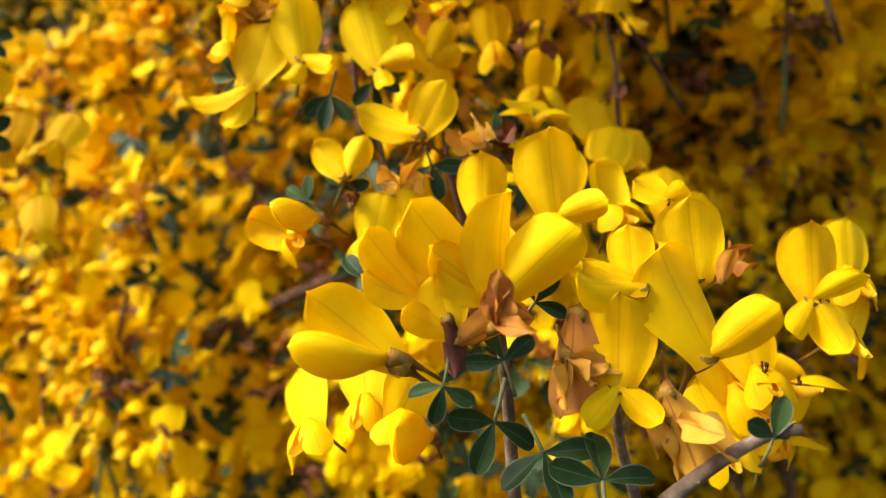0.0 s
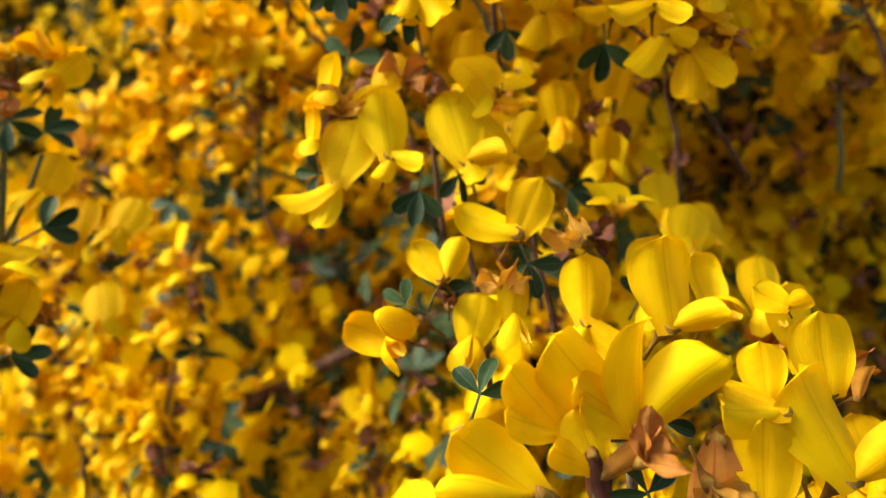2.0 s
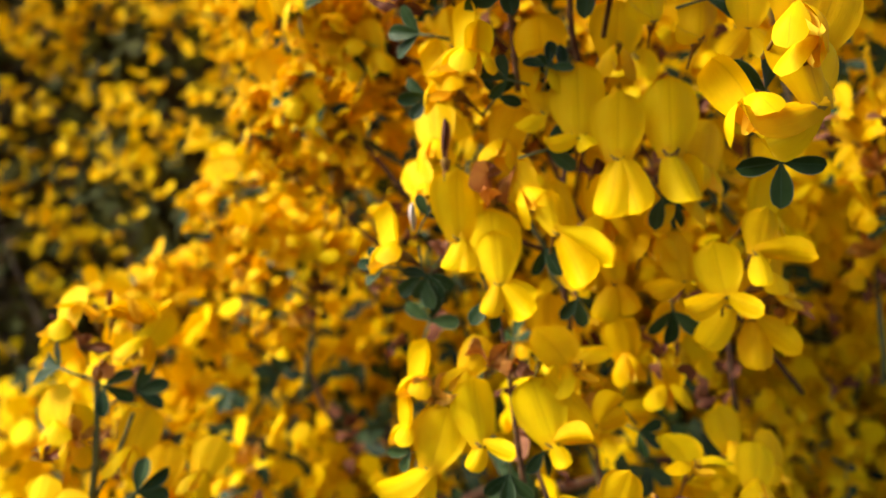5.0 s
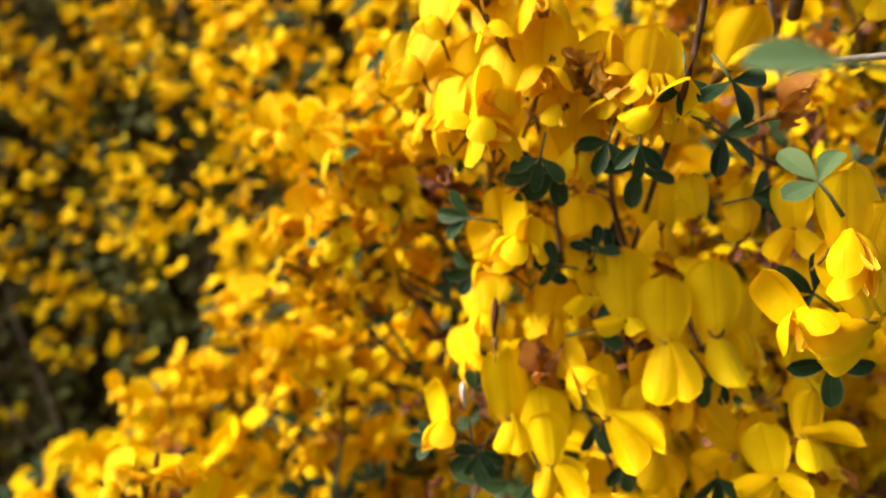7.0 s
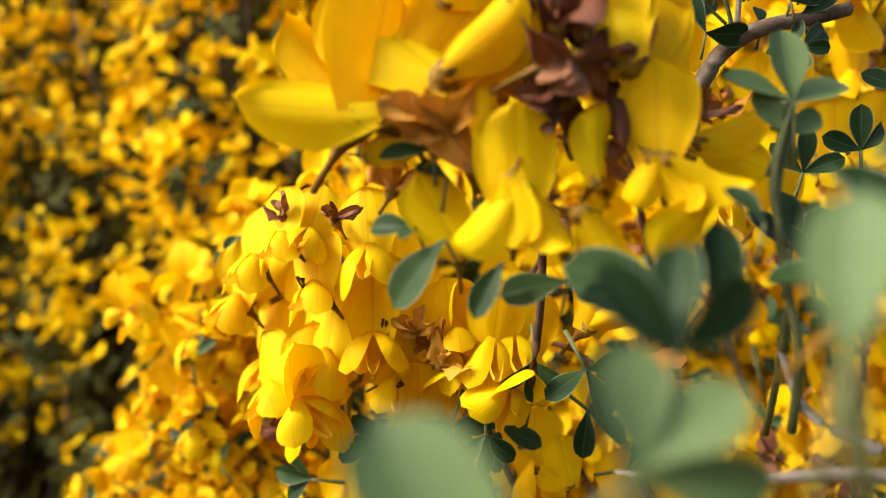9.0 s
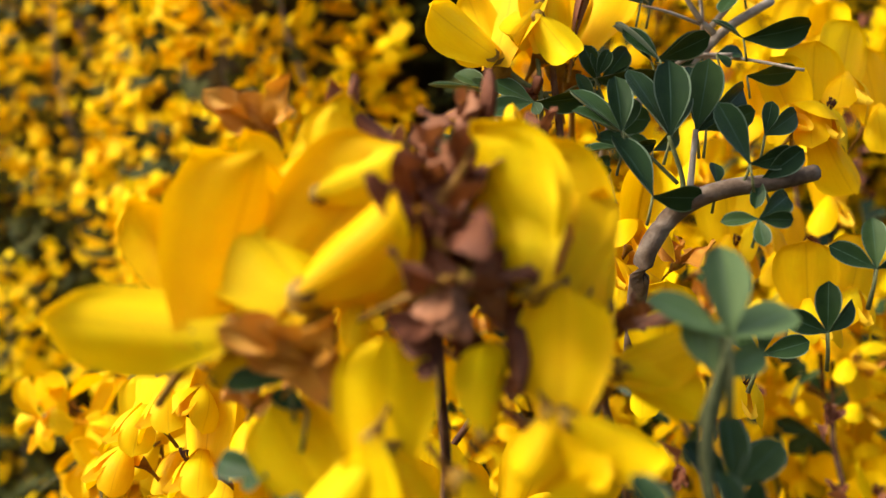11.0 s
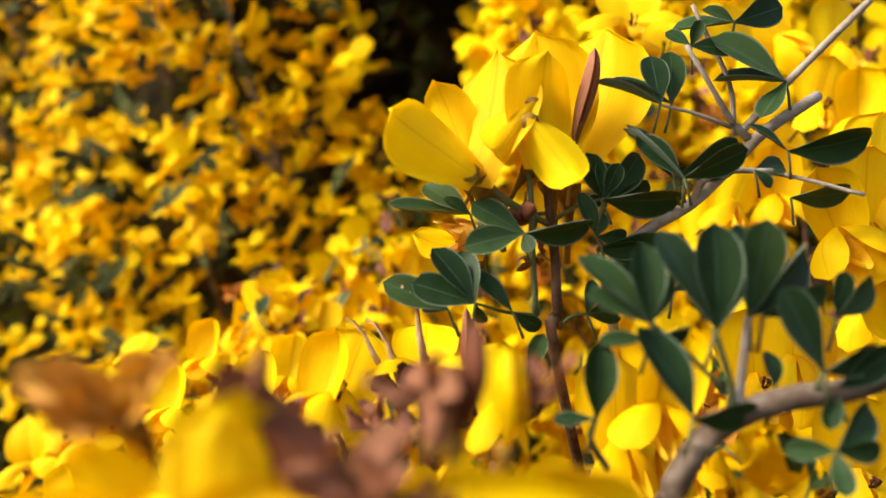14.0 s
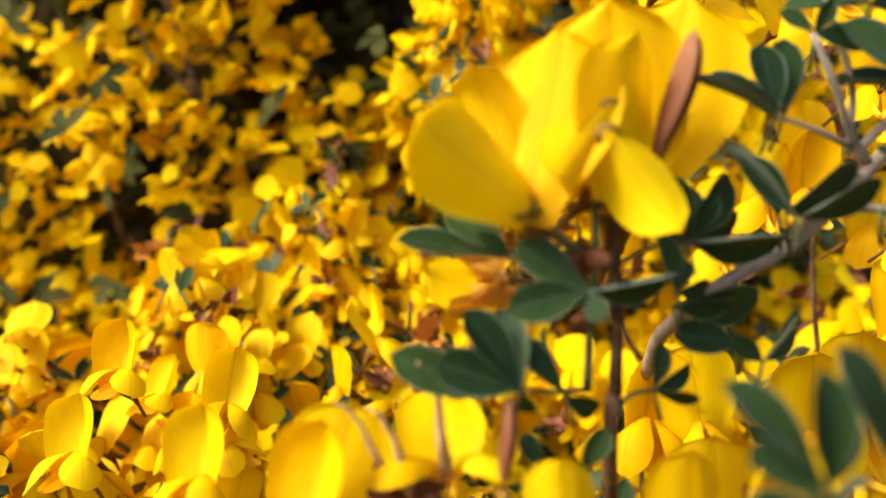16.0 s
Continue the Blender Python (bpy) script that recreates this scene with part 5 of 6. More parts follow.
flower(top_sprig, "dry", (0.0394, 0.1400, 0.2201), (-164, 21, -175), 0.45)
leaf_to(top_sprig, (0.0318, 0.1390, 0.2218), (((0.0207, 0.1390, 0.2254), 60), ((0.0261, 0.1411, 0.2278), 19), ((0.0287, 0.1383, 0.2247), 16),))
leaf_to(top_sprig, (0.0383, 0.1360, 0.2179), (((0.0321, 0.1374, 0.2234), 15), ((0.0301, 0.1346, 0.2173), 10), ((0.0486, 0.1367, 0.2168), 62), ((0.0386, 0.1339, 0.2151), 30),))
leaf_to(top_sprig, (0.0304, 0.1350, 0.2094), (((0.0263, 0.1350, 0.2178), 30), ((0.0297, 0.1371, 0.2173), -5), ((0.0225, 0.1343, 0.2133), 10), ((0.0312, 0.1364, 0.2064), 35),))
leaf_to(top_sprig, (0.0268, 0.1370, 0.2090), (((0.0190, 0.1356, 0.2142), 10), ((0.0234, 0.1377, 0.2098), 50),))
leaf_to(top_sprig, (0.0517, 0.1410, 0.2214), (((0.0494, 0.1389, 0.2283), -17), ((0.0586, 0.1410, 0.2277), 20), ((0.0595, 0.1431, 0.2227), 45), ((0.0488, 0.1403, 0.2218), 10),))
leaf_to(top_sprig, (0.0505, 0.1380, 0.2216), (((0.0521, 0.1394, 0.2275), 0), ((0.0532, 0.1366, 0.2259), 15),))
leaf_to(top_sprig, (0.0501, 0.1380, 0.2215), (((0.0621, 0.1387, 0.2190), 66),))
leaf_to(top_sprig, (0.0489, 0.1390, 0.2164), (((0.0475, 0.1369, 0.2225), 20), ((0.0505, 0.1390, 0.2196), -10), ((0.0542, 0.1411, 0.2157), 30),))
leaf_to(top_sprig, (0.0489, 0.1400, 0.2148), (((0.0560, 0.1393, 0.2135), 50), ((0.0600, 0.1414, 0.2133), 40),))
leaf_to(top_sprig, (0.0575, 0.1420, 0.2095), (((0.0496, 0.1406, 0.2117), 20),))
leaf_to(top_sprig, (0.0463, 0.1410, 0.2059), (((0.0520, 0.1417, 0.2072), 30), ((0.0505, 0.1389, 0.2045), 60), ((0.0483, 0.1410, 0.2106), 20),))
leaf_to(top_sprig, (0.0587, 0.1400, 0.2075), (((0.0659, 0.1421, 0.2106), 40), ((0.0552, 0.1393, 0.2105), -18),))
leaf_to(top_sprig, (0.0356, 0.1380, 0.2075), (((0.0395, 0.1394, 0.2046), 20), ((0.0307, 0.1366, 0.2146), 45),))
leaf_to(top_sprig, (0.0328, 0.1390, 0.1999), (((0.0313, 0.1397, 0.2038), 20),))
leaf_to(top_sprig, (0.0366, 0.1380, 0.1997), (((0.0389, 0.1359, 0.2040), -8),))
stalk(top_sprig, smooth([(0.0725, 0.2500, 0.0556), (0.0429, 0.1480, 0.1910), (0.0424, 0.1420, 0.2057), (0.0431, 0.1410, 0.2143), (0.0433, 0.1405, 0.2226), (0.0434, 0.1390, 0.2270)]), 0.00085, 0.00060, brown_stem)
stalk(top_sprig, smooth([(0.0431, 0.1410, 0.2191), (0.0375, 0.1390, 0.2227), (0.0341, 0.1375, 0.2258), (0.0326, 0.1360, 0.2270)]), 0.00050, 0.00060, stem_mat)
stalk(top_sprig, smooth([(0.0394, 0.1420, 0.2067), (0.0398, 0.1400, 0.2148), (0.0404, 0.1380, 0.2229), (0.0406, 0.1380, 0.2275)]), 0.00050, 0.00040, stem_mat)
stalk(top_sprig, smooth([(0.0394, 0.1420, 0.2067), (0.0348, 0.1390, 0.2077), (0.0304, 0.1350, 0.2094)]), 0.00030, 0.00022, stem_mat)
stalk(top_sprig, smooth([(0.0435, 0.1410, 0.2196), (0.0470, 0.1400, 0.2211), (0.0506, 0.1390, 0.2216)]), 0.00030, 0.00022, stem_mat)
stalk(top_sprig, smooth([(0.0424, 0.1420, 0.2044), (0.0440, 0.1410, 0.2058), (0.0463, 0.1410, 0.2059)]), 0.00030, 0.00022, stem_mat)
stalk(top_sprig, smooth([(0.0433, 0.1410, 0.2208), (0.0371, 0.1400, 0.2211), (0.0318, 0.1390, 0.2218)]), 0.00030, 0.00022, stem_mat)

leafy_branch = sprig("grey woody branch with blue-green trefoil leaves", "branch", "broom sprigs")
stalk(leafy_branch, smooth([(0.0862, 0.1420, 0.2333), (0.0766, 0.1410, 0.2287), (0.0706, 0.1410, 0.2242), (0.0643, 0.1415, 0.2197), (0.0575, 0.1420, 0.2168), (0.0527, 0.1450, 0.2130), (0.0549, 0.1600, 0.2046), (0.0732, 0.2100, 0.1746), (0.1024, 0.2700, 0.1009)]), 0.00085, 0.00090, pale_twig)
stalk(leafy_branch, smooth([(0.0741, 0.1410, 0.2277), (0.0707, 0.1390, 0.2311), (0.0679, 0.1370, 0.2355), (0.0650, 0.1360, 0.2413)]), 0.00060, 0.00030, pale_twig)
stalk(leafy_branch, smooth([(0.0714, 0.1400, 0.2297), (0.0656, 0.1380, 0.2318), (0.0605, 0.1370, 0.2334)]), 0.00035, 0.00022, pale_twig)
stalk(leafy_branch, smooth([(0.0643, 0.1415, 0.2197), (0.0655, 0.1390, 0.2224), (0.0688, 0.1380, 0.2231), (0.0747, 0.1370, 0.2221)]), 0.00060, 0.00040, pale_twig)
stalk(leafy_branch, smooth([(0.0604, 0.1420, 0.2183), (0.0619, 0.1390, 0.2207), (0.0619, 0.1370, 0.2226)]), 0.00030, 0.00020, stem_mat)
leaf_to(leafy_branch, (0.0599, 0.1360, 0.2333), (((0.0526, 0.1360, 0.2392), 62), ((0.0608, 0.1381, 0.2414), 5),))
leaf_to(leafy_branch, (0.0616, 0.1365, 0.2226), (((0.0563, 0.1358, 0.2294), 15), ((0.0568, 0.1379, 0.2321), 55),))
leaf_to(leafy_branch, (0.0615, 0.1360, 0.2226), (((0.0707, 0.1346, 0.2249), 52),))
leaf_to(leafy_branch, (0.0666, 0.1380, 0.2418), (((0.0637, 0.1387, 0.2448), 2), ((0.0678, 0.1359, 0.2446), -1), ((0.0732, 0.1380, 0.2408), -4),))
leaf_to(leafy_branch, (0.0720, 0.1370, 0.2226), (((0.0781, 0.1391, 0.2234), -7), ((0.0739, 0.1363, 0.2200), -10),))
stalk(leafy_branch, smooth([(0.0725, 0.1420, 0.2289), (0.0722, 0.1400, 0.2360), (0.0696, 0.1390, 0.2437), (0.0683, 0.1390, 0.2482)]), 0.00040, 0.00030, pale_twig)
stalk(leafy_branch, smooth([(0.0735, 0.1420, 0.2292), (0.0799, 0.1390, 0.2348), (0.0868, 0.1360, 0.2404), (0.0913, 0.1340, 0.2440)]), 0.00060, 0.00050, pale_twig)
stalk(leafy_branch, smooth([(0.0711, 0.1410, 0.2237), (0.0776, 0.1380, 0.2212), (0.0857, 0.1350, 0.2169)]), 0.00030, 0.00030, pale_twig)
stalk(leafy_branch, smooth([(0.0500, 0.1480, 0.1680), (0.0475, 0.1220, 0.1841), (0.0506, 0.1180, 0.1905), (0.0549, 0.1160, 0.1935), (0.0602, 0.1150, 0.1946), (0.0664, 0.1150, 0.1946), (0.0735, 0.1160, 0.1954)]), 0.00160, 0.00120, bark_mat)
stalk(leafy_branch, smooth([(0.0537, 0.1160, 0.1937), (0.0540, 0.1150, 0.1970), (0.0525, 0.1130, 0.2028)]), 0.00045, 0.00030, stem_mat)
stalk(leafy_branch, smooth([(0.0546, 0.1160, 0.1935), (0.0557, 0.1160, 0.1973), (0.0572, 0.1150, 0.2037)]), 0.00060, 0.00040, pale_twig)
stalk(leafy_branch, smooth([(0.0536, 0.1160, 0.1964), (0.0499, 0.1150, 0.2008), (0.0463, 0.1140, 0.2046)]), 0.00030, 0.00022, stem_mat)
stalk(leafy_branch, smooth([(0.0407, 0.1190, 0.1894), (0.0391, 0.1180, 0.1928), (0.0398, 0.1170, 0.1952)]), 0.00040, 0.00030, stem_mat)
stalk(leafy_branch, smooth([(0.0602, 0.1150, 0.1946), (0.0622, 0.1140, 0.1953), (0.0631, 0.1130, 0.1973)]), 0.00030, 0.00020, stem_mat)
leaf_to(leafy_branch, (0.0529, 0.1135, 0.2028), (((0.0496, 0.1149, 0.2143), 35), ((0.0547, 0.1121, 0.2138), 5), ((0.0565, 0.1142, 0.2101), -10),))
leaf_to(leafy_branch, (0.0575, 0.1155, 0.2037), (((0.0607, 0.1134, 0.2135), 10), ((0.0590, 0.1155, 0.2138), 20), ((0.0683, 0.1176, 0.2093), 40),))
leaf_to(leafy_branch, (0.0587, 0.1150, 0.2035), (((0.0661, 0.1143, 0.2049), 45),))
leaf_to(leafy_branch, (0.0463, 0.1140, 0.2044), (((0.0411, 0.1154, 0.2131), 40), ((0.0469, 0.1126, 0.2127), 5), ((0.0492, 0.1147, 0.2096), -10), ((0.0401, 0.1119, 0.2087), 45),))
leaf_to(leafy_branch, (0.0486, 0.1125, 0.1944), (((0.0458, 0.1125, 0.2045), 25), ((0.0564, 0.1146, 0.1934), 45),))
leaf_to(leafy_branch, (0.0466, 0.1160, 0.2027), (((0.0410, 0.1153, 0.2035), 50), ((0.0524, 0.1174, 0.2024), 50),))
leaf_to(leafy_branch, (0.0628, 0.1125, 0.1972), (((0.0598, 0.1111, 0.2063), 15), ((0.0699, 0.1132, 0.1979), 35),))
leaf_to(leafy_branch, (0.0397, 0.1165, 0.1952), (((0.0412, 0.1144, 0.2030), 5), ((0.0352, 0.1165, 0.1958), 50),))
leaf_to(leafy_branch, (0.0593, 0.1165, 0.1955), (((0.0608, 0.1186, 0.1996), 10),))
leaf_to(leafy_branch, (0.0646, 0.1140, 0.1950), (((0.0628, 0.1133, 0.1913), 20), ((0.0692, 0.1154, 0.1948), 10), ((0.0711, 0.1126, 0.1982), 20),))
leaf_to(leafy_branch, (0.0623, 0.1120, 0.1893), (((0.0575, 0.1127, 0.1901), 10), ((0.0614, 0.1099, 0.1854), 20), ((0.0673, 0.1120, 0.1885), 20), ((0.0691, 0.1141, 0.1926), 10),))
leaf_to(leafy_branch, (0.0681, 0.1175, 0.2022), (((0.0700, 0.1168, 0.2070), 10), ((0.0749, 0.1189, 0.2052), 30),))
leaf_to(leafy_branch, (0.0623, 0.1380, 0.2336), (((0.0548, 0.1366, 0.2393), 58), ((0.0641, 0.1387, 0.2418), 8),))
leaf_to(leafy_branch, (0.0607, 0.1380, 0.2231), (((0.0566, 0.1359, 0.2296), 20), ((0.0573, 0.1380, 0.2323), 55),))
leaf_to(leafy_branch, (0.0615, 0.1380, 0.2233), (((0.0729, 0.1401, 0.2262), 35),))
leaf_to(leafy_branch, (0.0789, 0.1370, 0.2346), (((0.0700, 0.1363, 0.2429), 20), ((0.0701, 0.1384, 0.2383), 50), ((0.0735, 0.1356, 0.2299), 45),))
leaf_to(leafy_branch, (0.0770, 0.1365, 0.2246), (((0.0730, 0.1372, 0.2298), 45), ((0.0889, 0.1344, 0.2238), 50),))
leaf_to(leafy_branch, (0.0770, 0.1380, 0.2182), (((0.0860, 0.1380, 0.2175), 60),))
leaf_to(leafy_branch, (0.0736, 0.1380, 0.2445), (((0.0654, 0.1401, 0.2464), 40), ((0.0695, 0.1373, 0.2472), 10), ((0.0823, 0.1394, 0.2467), 20),))
leaf(leafy_branch, (0.0788, 0.1154, 0.1805), (6, 9, 0), 0.82, 60)
leaf(leafy_branch, (0.0619, 0.1187, 0.1707), (6, 19, 1), 0.82, 60)
leaf(leafy_branch, (0.0717, 0.1183, 0.1726), (6, -1, -1), 0.82, 60)
leaf(leafy_branch, (0.0461, 0.0950, 0.1585), (6, 9, 0), 0.9, 40)
flower(leafy_branch, "open", (0.1132, 0.1872, 0.2410), (5, 27, -1), 1.1)
flower(leafy_branch, "open", (0.1022, 0.1917, 0.2559), (7, -14, 15), 1.1)
flower(leafy_branch, "hooded", (0.1185, 0.1824, 0.2343), (2, 9, -23), 1.1)
flower(leafy_branch, "open", (0.0921, 0.1900, 0.2227), (7, 36, 11), 1.15)
flower(leafy_branch, "spread", (0.0864, 0.1975, 0.2598), (3, 18, -13), 1.1)
flower(leafy_branch, "open", (0.1168, 0.2004, 0.2615), (5, -32, -7), 1.2)
flower(leafy_branch, "open", (0.1086, 0.1745, 0.2152), (5, 17, -2), 1)
flower(leafy_branch, "spread", (0.0762, 0.1878, 0.2633), (5, 7, -3), 1.2)
flower(leafy_branch, "open", (0.1323, 0.2047, 0.2587), (6, 6, 12), 1.2)
leaf(leafy_branch, (0.0099, 0.0405, 0.1481), (-19, 59, -13), 0.85, 40, pale=True)
flower(leafy_branch, "closed", (0.0310, 0.0515, 0.1531), (2, 0, 60), 0.9)
leaf(leafy_branch, (0.0155, 0.0482, 0.1530), (-5, 15, 1), 0.9, 30)
stalk(leafy_branch, smooth([(0.0053, 0.0407, 0.1461), (0.0117, 0.0514, 0.1388), (0.0231, 0.0644, 0.1286)]), 0.00030, 0.00045, stem_mat)

pale_shoot = sprig("pale green leafy shoot on a thin stem", "shoot", "broom sprigs")
leaf(pale_shoot, (0.0077, 0.0297, 0.1505), (-10, 10, 1), 0.6, pale=True, single=True)
leaf(pale_shoot, (0.0185, 0.0335, 0.1530), (-10, 20, -1), 0.9, pale=True, single=True)
stalk(pale_shoot, smooth([(0.0078, 0.0320, 0.1468), (0.0079, 0.0308, 0.1491), (0.0077, 0.0297, 0.1505)]), 0.00060, 0.00050, stem_mat)
stalk(pale_shoot, smooth([(0.0188, 0.0351, 0.1461), (0.0184, 0.0337, 0.1500), (0.0185, 0.0335, 0.1530)]), 0.00060, 0.00050, stem_mat)
leaf(pale_shoot, (0.0439, 0.0823, 0.1749), (-14, 9, 0), 1, 62, pale=True)
leaf(pale_shoot, (0.0421, 0.0826, 0.1717), (-16, 28, -5), 0.7, 40, pale=True)
stalk(pale_shoot, smooth([(0.0489, 0.1232, 0.1299), (0.0398, 0.0870, 0.1496), (0.0392, 0.0822, 0.1574), (0.0398, 0.0822, 0.1663), (0.0439, 0.0823, 0.1749)]), 0.00054, 0.00042, stem_mat)
leaf(pale_shoot, (0.0333, 0.0456, 0.1615), (-9, -6, 3), 0.5, 45, pale=True)
leaf(pale_shoot, (0.0359, 0.0434, 0.1633), (-11, 34, -4), 0.5, 45, pale=True)
stalk(pale_shoot, smooth([(0.0326, 0.0481, 0.1573), (0.0333, 0.0456, 0.1615)]), 0.00042, 0.00036, stem_mat)
stalk(pale_shoot, smooth([(0.0366, 0.0460, 0.1573), (0.0359, 0.0434, 0.1633)]), 0.00042, 0.00036, stem_mat)
stalk(pale_shoot, smooth([(0.0168, 0.0851, 0.1374), (0.0196, 0.0810, 0.1374), (0.0274, 0.0781, 0.1362), (0.0374, 0.0772, 0.1353), (0.0430, 0.0773, 0.1340)]), 0.00020, 0.00080, pale_twig)
stalk(pale_shoot, smooth([(0.0456, 0.0832, 0.1350), (0.0406, 0.0878, 0.1396), (0.0408, 0.0922, 0.1466)]), 0.00080, 0.00040, pale_twig)

leaf_to(pale_shoot, (0.0392, 0.0560, 0.1530), (((0.0346, 0.0567, 0.1651), 30),))
leaf_to(pale_shoot, (0.0418, 0.0520, 0.1586), (((0.0378, 0.0499, 0.1662), 10),))
leaf_to(pale_shoot, (0.0425, 0.0700, 0.1544), (((0.0320, 0.0700, 0.1570), 60),))
leaf_to(pale_shoot, (0.0433, 0.0860, 0.1562), (((0.0432, 0.0881, 0.1623), 20), ((0.0454, 0.0853, 0.1613), 30),))
stalk(pale_shoot, smooth([(0.0392, 0.0900, 0.1372), (0.0394, 0.0840, 0.1471), (0.0391, 0.0830, 0.1566), (0.0406, 0.0830, 0.1658), (0.0441, 0.0830, 0.1736)]), 0.00060, 0.00040, stem_mat)

leaf(pale_shoot, (0.0020, 0.0300, 0.1442), (-10, -18, 4), 1.3, pale=True, single=True)

rim_sprig = sprig("broom sprig with spent brown blossoms and dry styles", "flower sprig", "broom sprigs")
flower(rim_sprig, "open", (0.0104, 0.1400, 0.1984), (-27, 25, -2), 1)
flower(rim_sprig, "hooded", (-0.0042, 0.1582, 0.1961), (-20, -1, -20), 0.9)
flower(rim_sprig, "hooded", (-0.0249, 0.1797, 0.1956), (-20, -1, -20), 0.9)
flower(rim_sprig, "hooded", (-0.0227, 0.1990, 0.2038), (-20, -1, -20), 0.95)
flower(rim_sprig, "hooded", (-0.0052, 0.1883, 0.1980), (-17, 16, 4), 0.95)
flower(rim_sprig, "hooded", (0.0085, 0.1371, 0.1976), (-20, 9, -33), 0.9)
flower(rim_sprig, "spread", (0.0226, 0.1400, 0.2003), (-17, 7, -3), 0.8)
flower(rim_sprig, "open", (0.0305, 0.1258, 0.1957), (-14, 20, 13), 0.8)
flower(rim_sprig, "closed", (0.0279, 0.0977, 0.1971), (-64, 7, 7), 0.6)
flower(rim_sprig, "withered", (0.0188, 0.1364, 0.1984), (-5, 7, -3), 1)
flower(rim_sprig, "dry", (0.0280, 0.1357, 0.2000), (-75, 7, -3), 0.6)
flower(rim_sprig, "withered", (0.0159, 0.1217, 0.1967), (-5, 7, -3), 0.6)
flower(rim_sprig, "withered", (0.0097, 0.1068, 0.1995), (-15, 7, -3), 0.54)
flower(rim_sprig, "withered", (0.0211, 0.1163, 0.1965), (-15, 7, -3), 0.66)
flower(rim_sprig, "open", (0.0462, 0.1356, 0.1871), (-3, 15, 16), 1.1)
flower(rim_sprig, "open", (0.0543, 0.1453, 0.1846), (-7, 8, -13), 1.1)
dry_style(rim_sprig, (0.0186, 0.1381, 0.2028), (5, -14, -5), 1)
dry_style(rim_sprig, (0.0226, 0.1375, 0.2062), (5, -3, -4), 1)
dry_style(rim_sprig, (0.0159, 0.1391, 0.2049), (5, -22, -6), 0.8)

rear_sprig = sprig("golden broom blossoms behind the leafy grey branch", "flower sprig", "broom sprigs")
flower(rear_sprig, "open", (0.0911, 0.1452, 0.2111), (10, 11, 11), 1.2)
flower(rear_sprig, "open", (0.0998, 0.1492, 0.2173), (11, 24, 23), 1.2)
flower(rear_sprig, "hooded", (0.0870, 0.1444, 0.2105), (7, -11, -13), 1)
flower(rear_sprig, "petal", (0.0908, 0.1427, 0.2076), (170, 23, -175), 1.1)
flower(rear_sprig, "open", (0.0844, 0.1480, 0.1755), (6, 9, 0), 1.1)
flower(rear_sprig, "open", (0.0949, 0.1528, 0.1767), (9, 28, 13), 1.1)
flower(rear_sprig, "open", (0.0502, 0.1269, 0.1704), (16, 9, 0), 1.1)
flower(rear_sprig, "hooded", (0.0505, 0.1317, 0.1911), (6, 19, 1), 1)
flower(rear_sprig, "open", (0.0649, 0.1393, 0.1654), (8, 18, 12), 1.1)
flower(rear_sprig, "open", (0.1090, 0.1539, 0.2113), (8, -2, 9), 1.2)
flower(rear_sprig, "open", (0.1060, 0.1631, 0.2205), (6, 19, 1), 1.2)
flower(rear_sprig, "open", (0.0823, 0.1563, 0.1922), (4, 10, -10), 1.1)
flower(rear_sprig, "hooded", (0.1040, 0.1944, 0.2218), (5, 7, -3), 1.2)
flower(rear_sprig, "open", (0.1206, 0.1989, 0.2141), (6, 26, 9), 1.2)
flower(rear_sprig, "open", (0.1153, 0.2031, 0.2295), (5, -12, -5), 1.2)
flower(rear_sprig, "open", (0.0896, 0.2008, 0.2157), (5, 17, -2), 1.2)
flower(rear_sprig, "open", (0.0765, 0.1585, 0.1901), (5, 7, -3), 1.1)
flower(rear_sprig, "open", (0.0626, 0.1622, 0.1925), (3, -2, -14), 1.1)
flower(rear_sprig, "open", (0.0909, 0.1679, 0.1871), (6, 16, 8), 1.1)
flower(rear_sprig, "open", (0.1107, 0.1808, 0.1981), (6, 16, 8), 1.2)
flower(rear_sprig, "hooded", (0.0555, 0.1667, 0.1921), (5, 17, -2), 1.1)
flower(rear_sprig, "fading", (0.0608, 0.1426, 0.1872), (6, 37, -0), 0.8)
flower(rear_sprig, "fading", (0.0493, 0.1403, 0.1885), (5, -22, -6), 0.8)
stalk(rear_sprig, smooth([(0.1201, 0.2212, 0.1498), (0.1222, 0.2189, 0.1771), (0.1227, 0.2187, 0.2047), (0.1242, 0.2167, 0.2282)]), 0.00070, 0.00049, brown_stem)

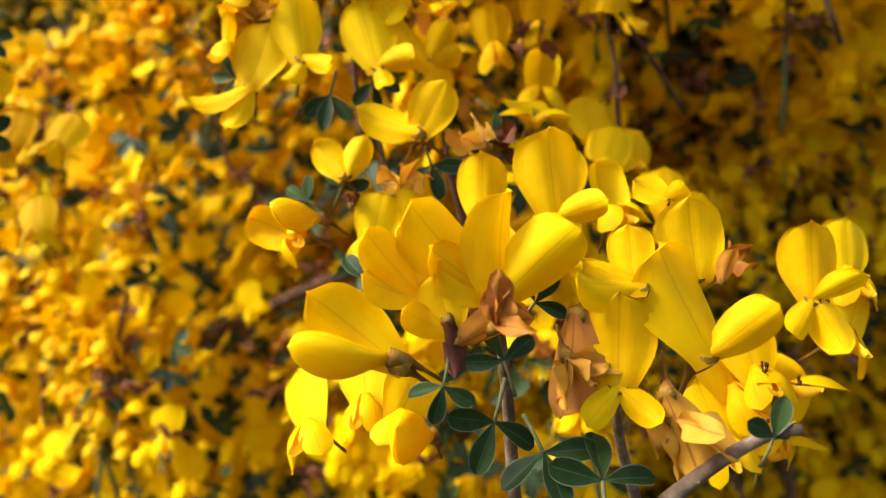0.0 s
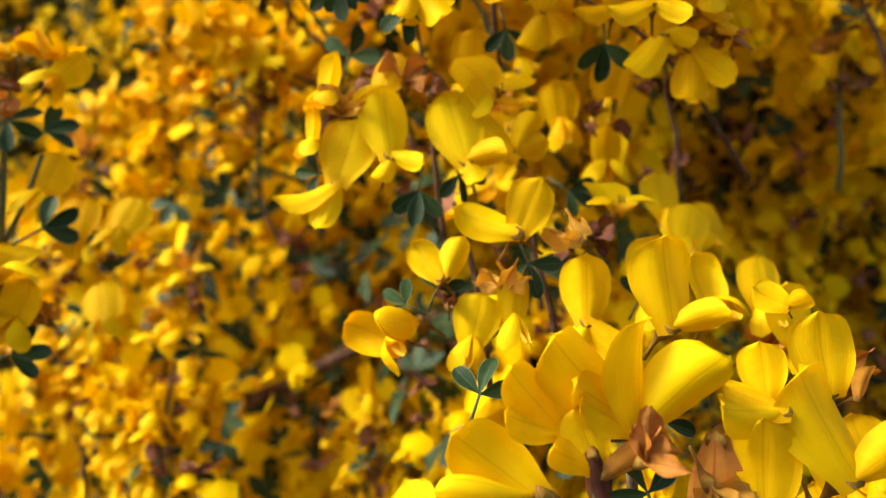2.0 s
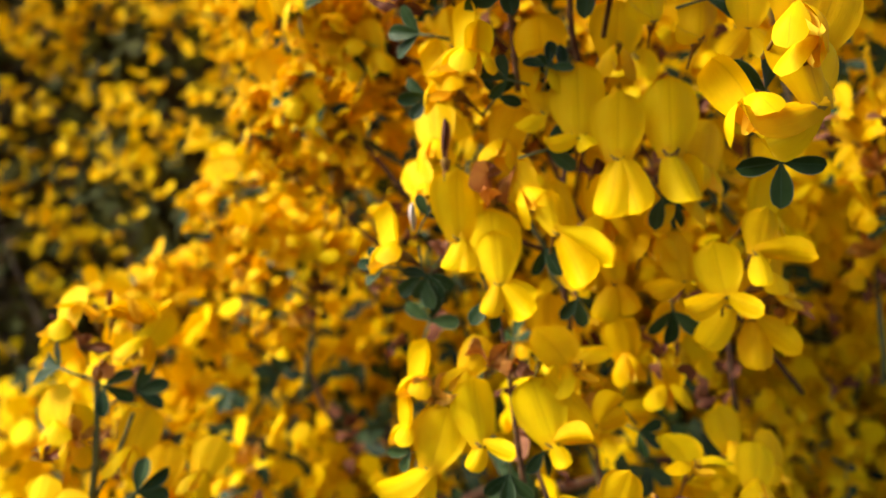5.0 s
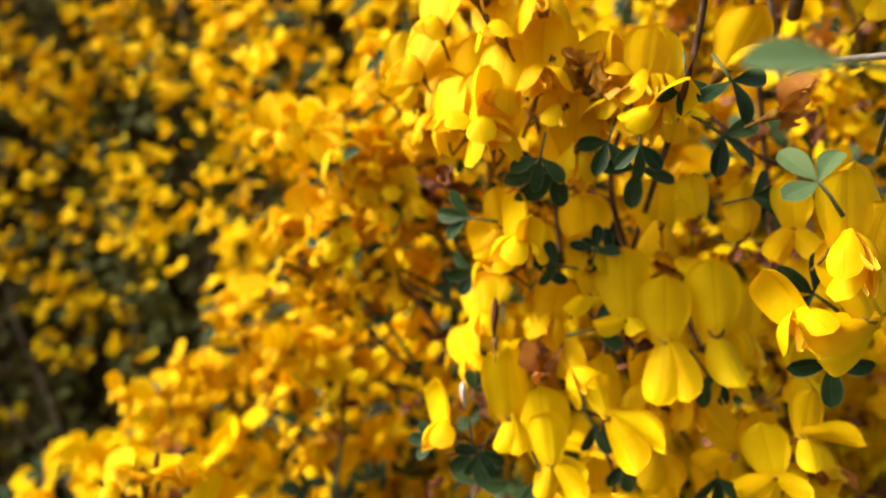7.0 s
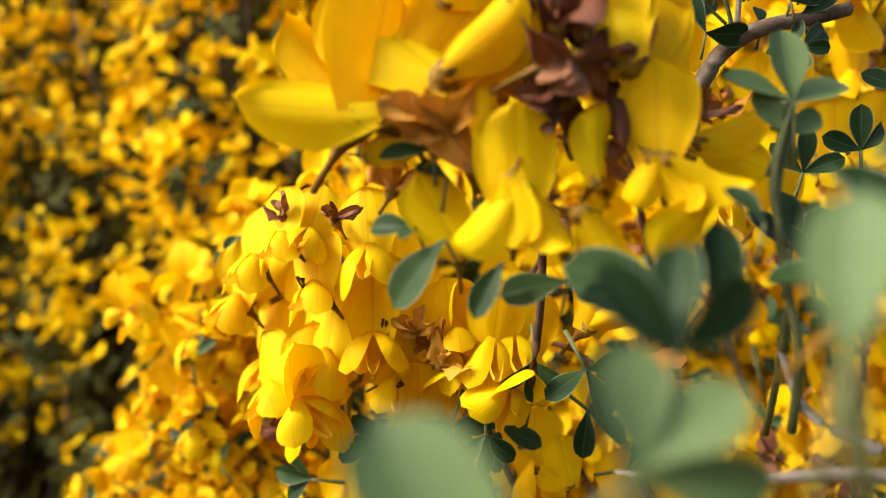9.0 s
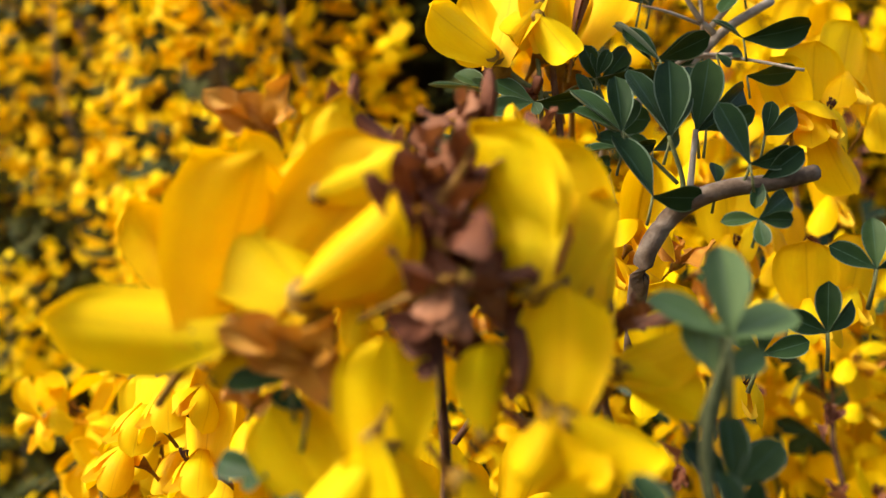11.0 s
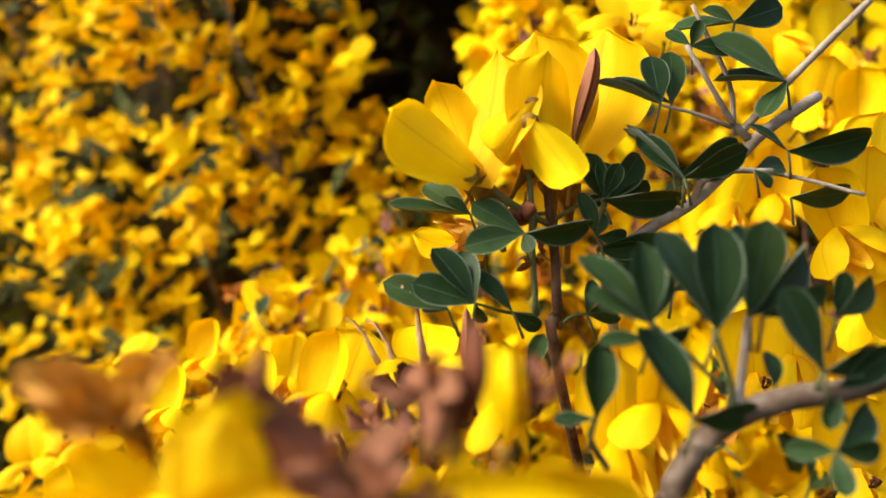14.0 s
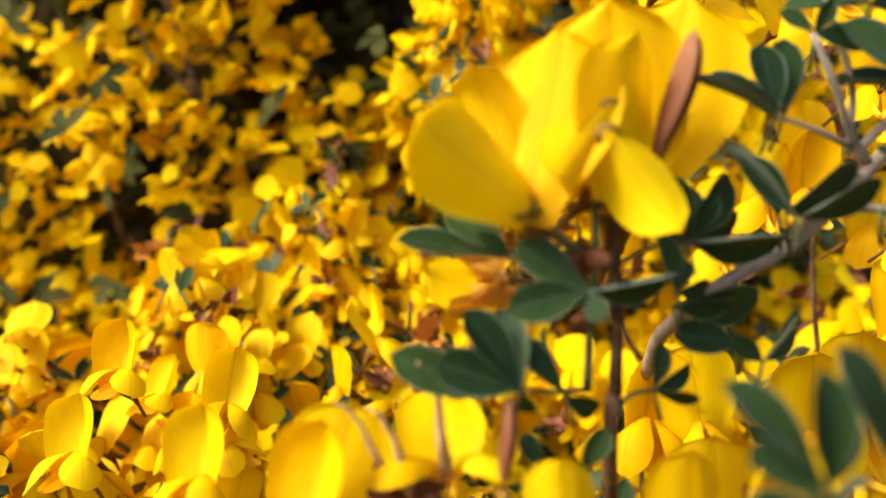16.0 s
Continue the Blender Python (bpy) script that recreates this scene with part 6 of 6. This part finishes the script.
# ---- woody branches inside the near shrub ----
for a, b, sag, r in (((0.10, 0.30, -0.30), (-0.045, 0.262, -0.016), (0, 0, 0.02), 0.004), ((-0.12, 0.285, -0.035), (0.06, 0.268, 0.0), (0, 0, 0.012), 0.0032)):
    ob = new("branch", as_mesh("branch", tube(curve_points(a, b, sag, 12, 0.003, int(r * 1e6)), [r * (1 - 0.05 * k) for k in range(13)], 9), brown_stem))
    tagged(ob, "bare grey-brown woody branch inside the shrub", "branch", "shrub branches")

for i, (x, y, tx, ty, tz) in enumerate(((0.02, 0.36, -0.05, 0.27, -0.10), (0.06, 0.38, 0.03, 0.28, -0.09), (0.10, 0.36, 0.12, 0.30, -0.08), (-0.03, 0.40, -0.14, 0.32, -0.10), (0.14, 0.42, 0.20, 0.36, -0.08))):
    pts = curve_points((x, y, -0.78), (tx, ty, tz), (0.02, 0.03, 0), 14, 0.006, i)
    ob = new("shrub_stem", as_mesh("shrub_stem", tube(pts, [0.009 - 0.0005 * k for k in range(15)], 10), brown_stem))
    tagged(ob, "woody brown stem of the broom shrub rising from the ground", "stem", "shrub stems")

# ---- sprigs filling the front of the near shrub ----
fill = random.Random(5)
made = 0
for i in range(900):
    if made >= 48:
        break
    x, z = fill.uniform(-0.20, 0.17), fill.uniform(-0.06, 0.27)
    if x < left_edge(z) + 0.02:
        continue
    y = front_of(x, z) + 0.030
    if hollow(x, z):
        continue
    a = Vector((x, y, z - 0.02))
    b = a + Vector((fill.uniform(-0.02, 0.01), fill.uniform(-0.008, 0.006), 0.042))
    t = sprig("yellow broom sprig packed with open blossoms", "flower sprig", "broom sprigs")
    raceme(t, a, b, 11, i, leaves=3, front=0.3, west=x < -0.03 and z > 0.07)
    made += 1

# ---- sprigs along the sunlit edge of the near shrub ----
for i in range(30):
    z = 0.080 + 0.125 * i / 29 + fill.uniform(-0.006, 0.006)
    x = left_edge(z) + fill.uniform(0.004, 0.075)
    a = Vector((x + 0.006, front_of(x, z) + fill.uniform(-0.004, 0.022), z - 0.012))
    b = a + Vector((fill.uniform(-0.03, -0.012), fill.uniform(-0.014, 0.0), fill.uniform(0.012, 0.03)))
    t = sprig("sunlit bright yellow broom sprig at the edge of the shrub", "flower sprig", "broom sprigs")
    raceme(t, a, b, 9, 300 + i, kinds=("open", "hooded", "open", "spread"), leaves=2, front=0.3, west=True)
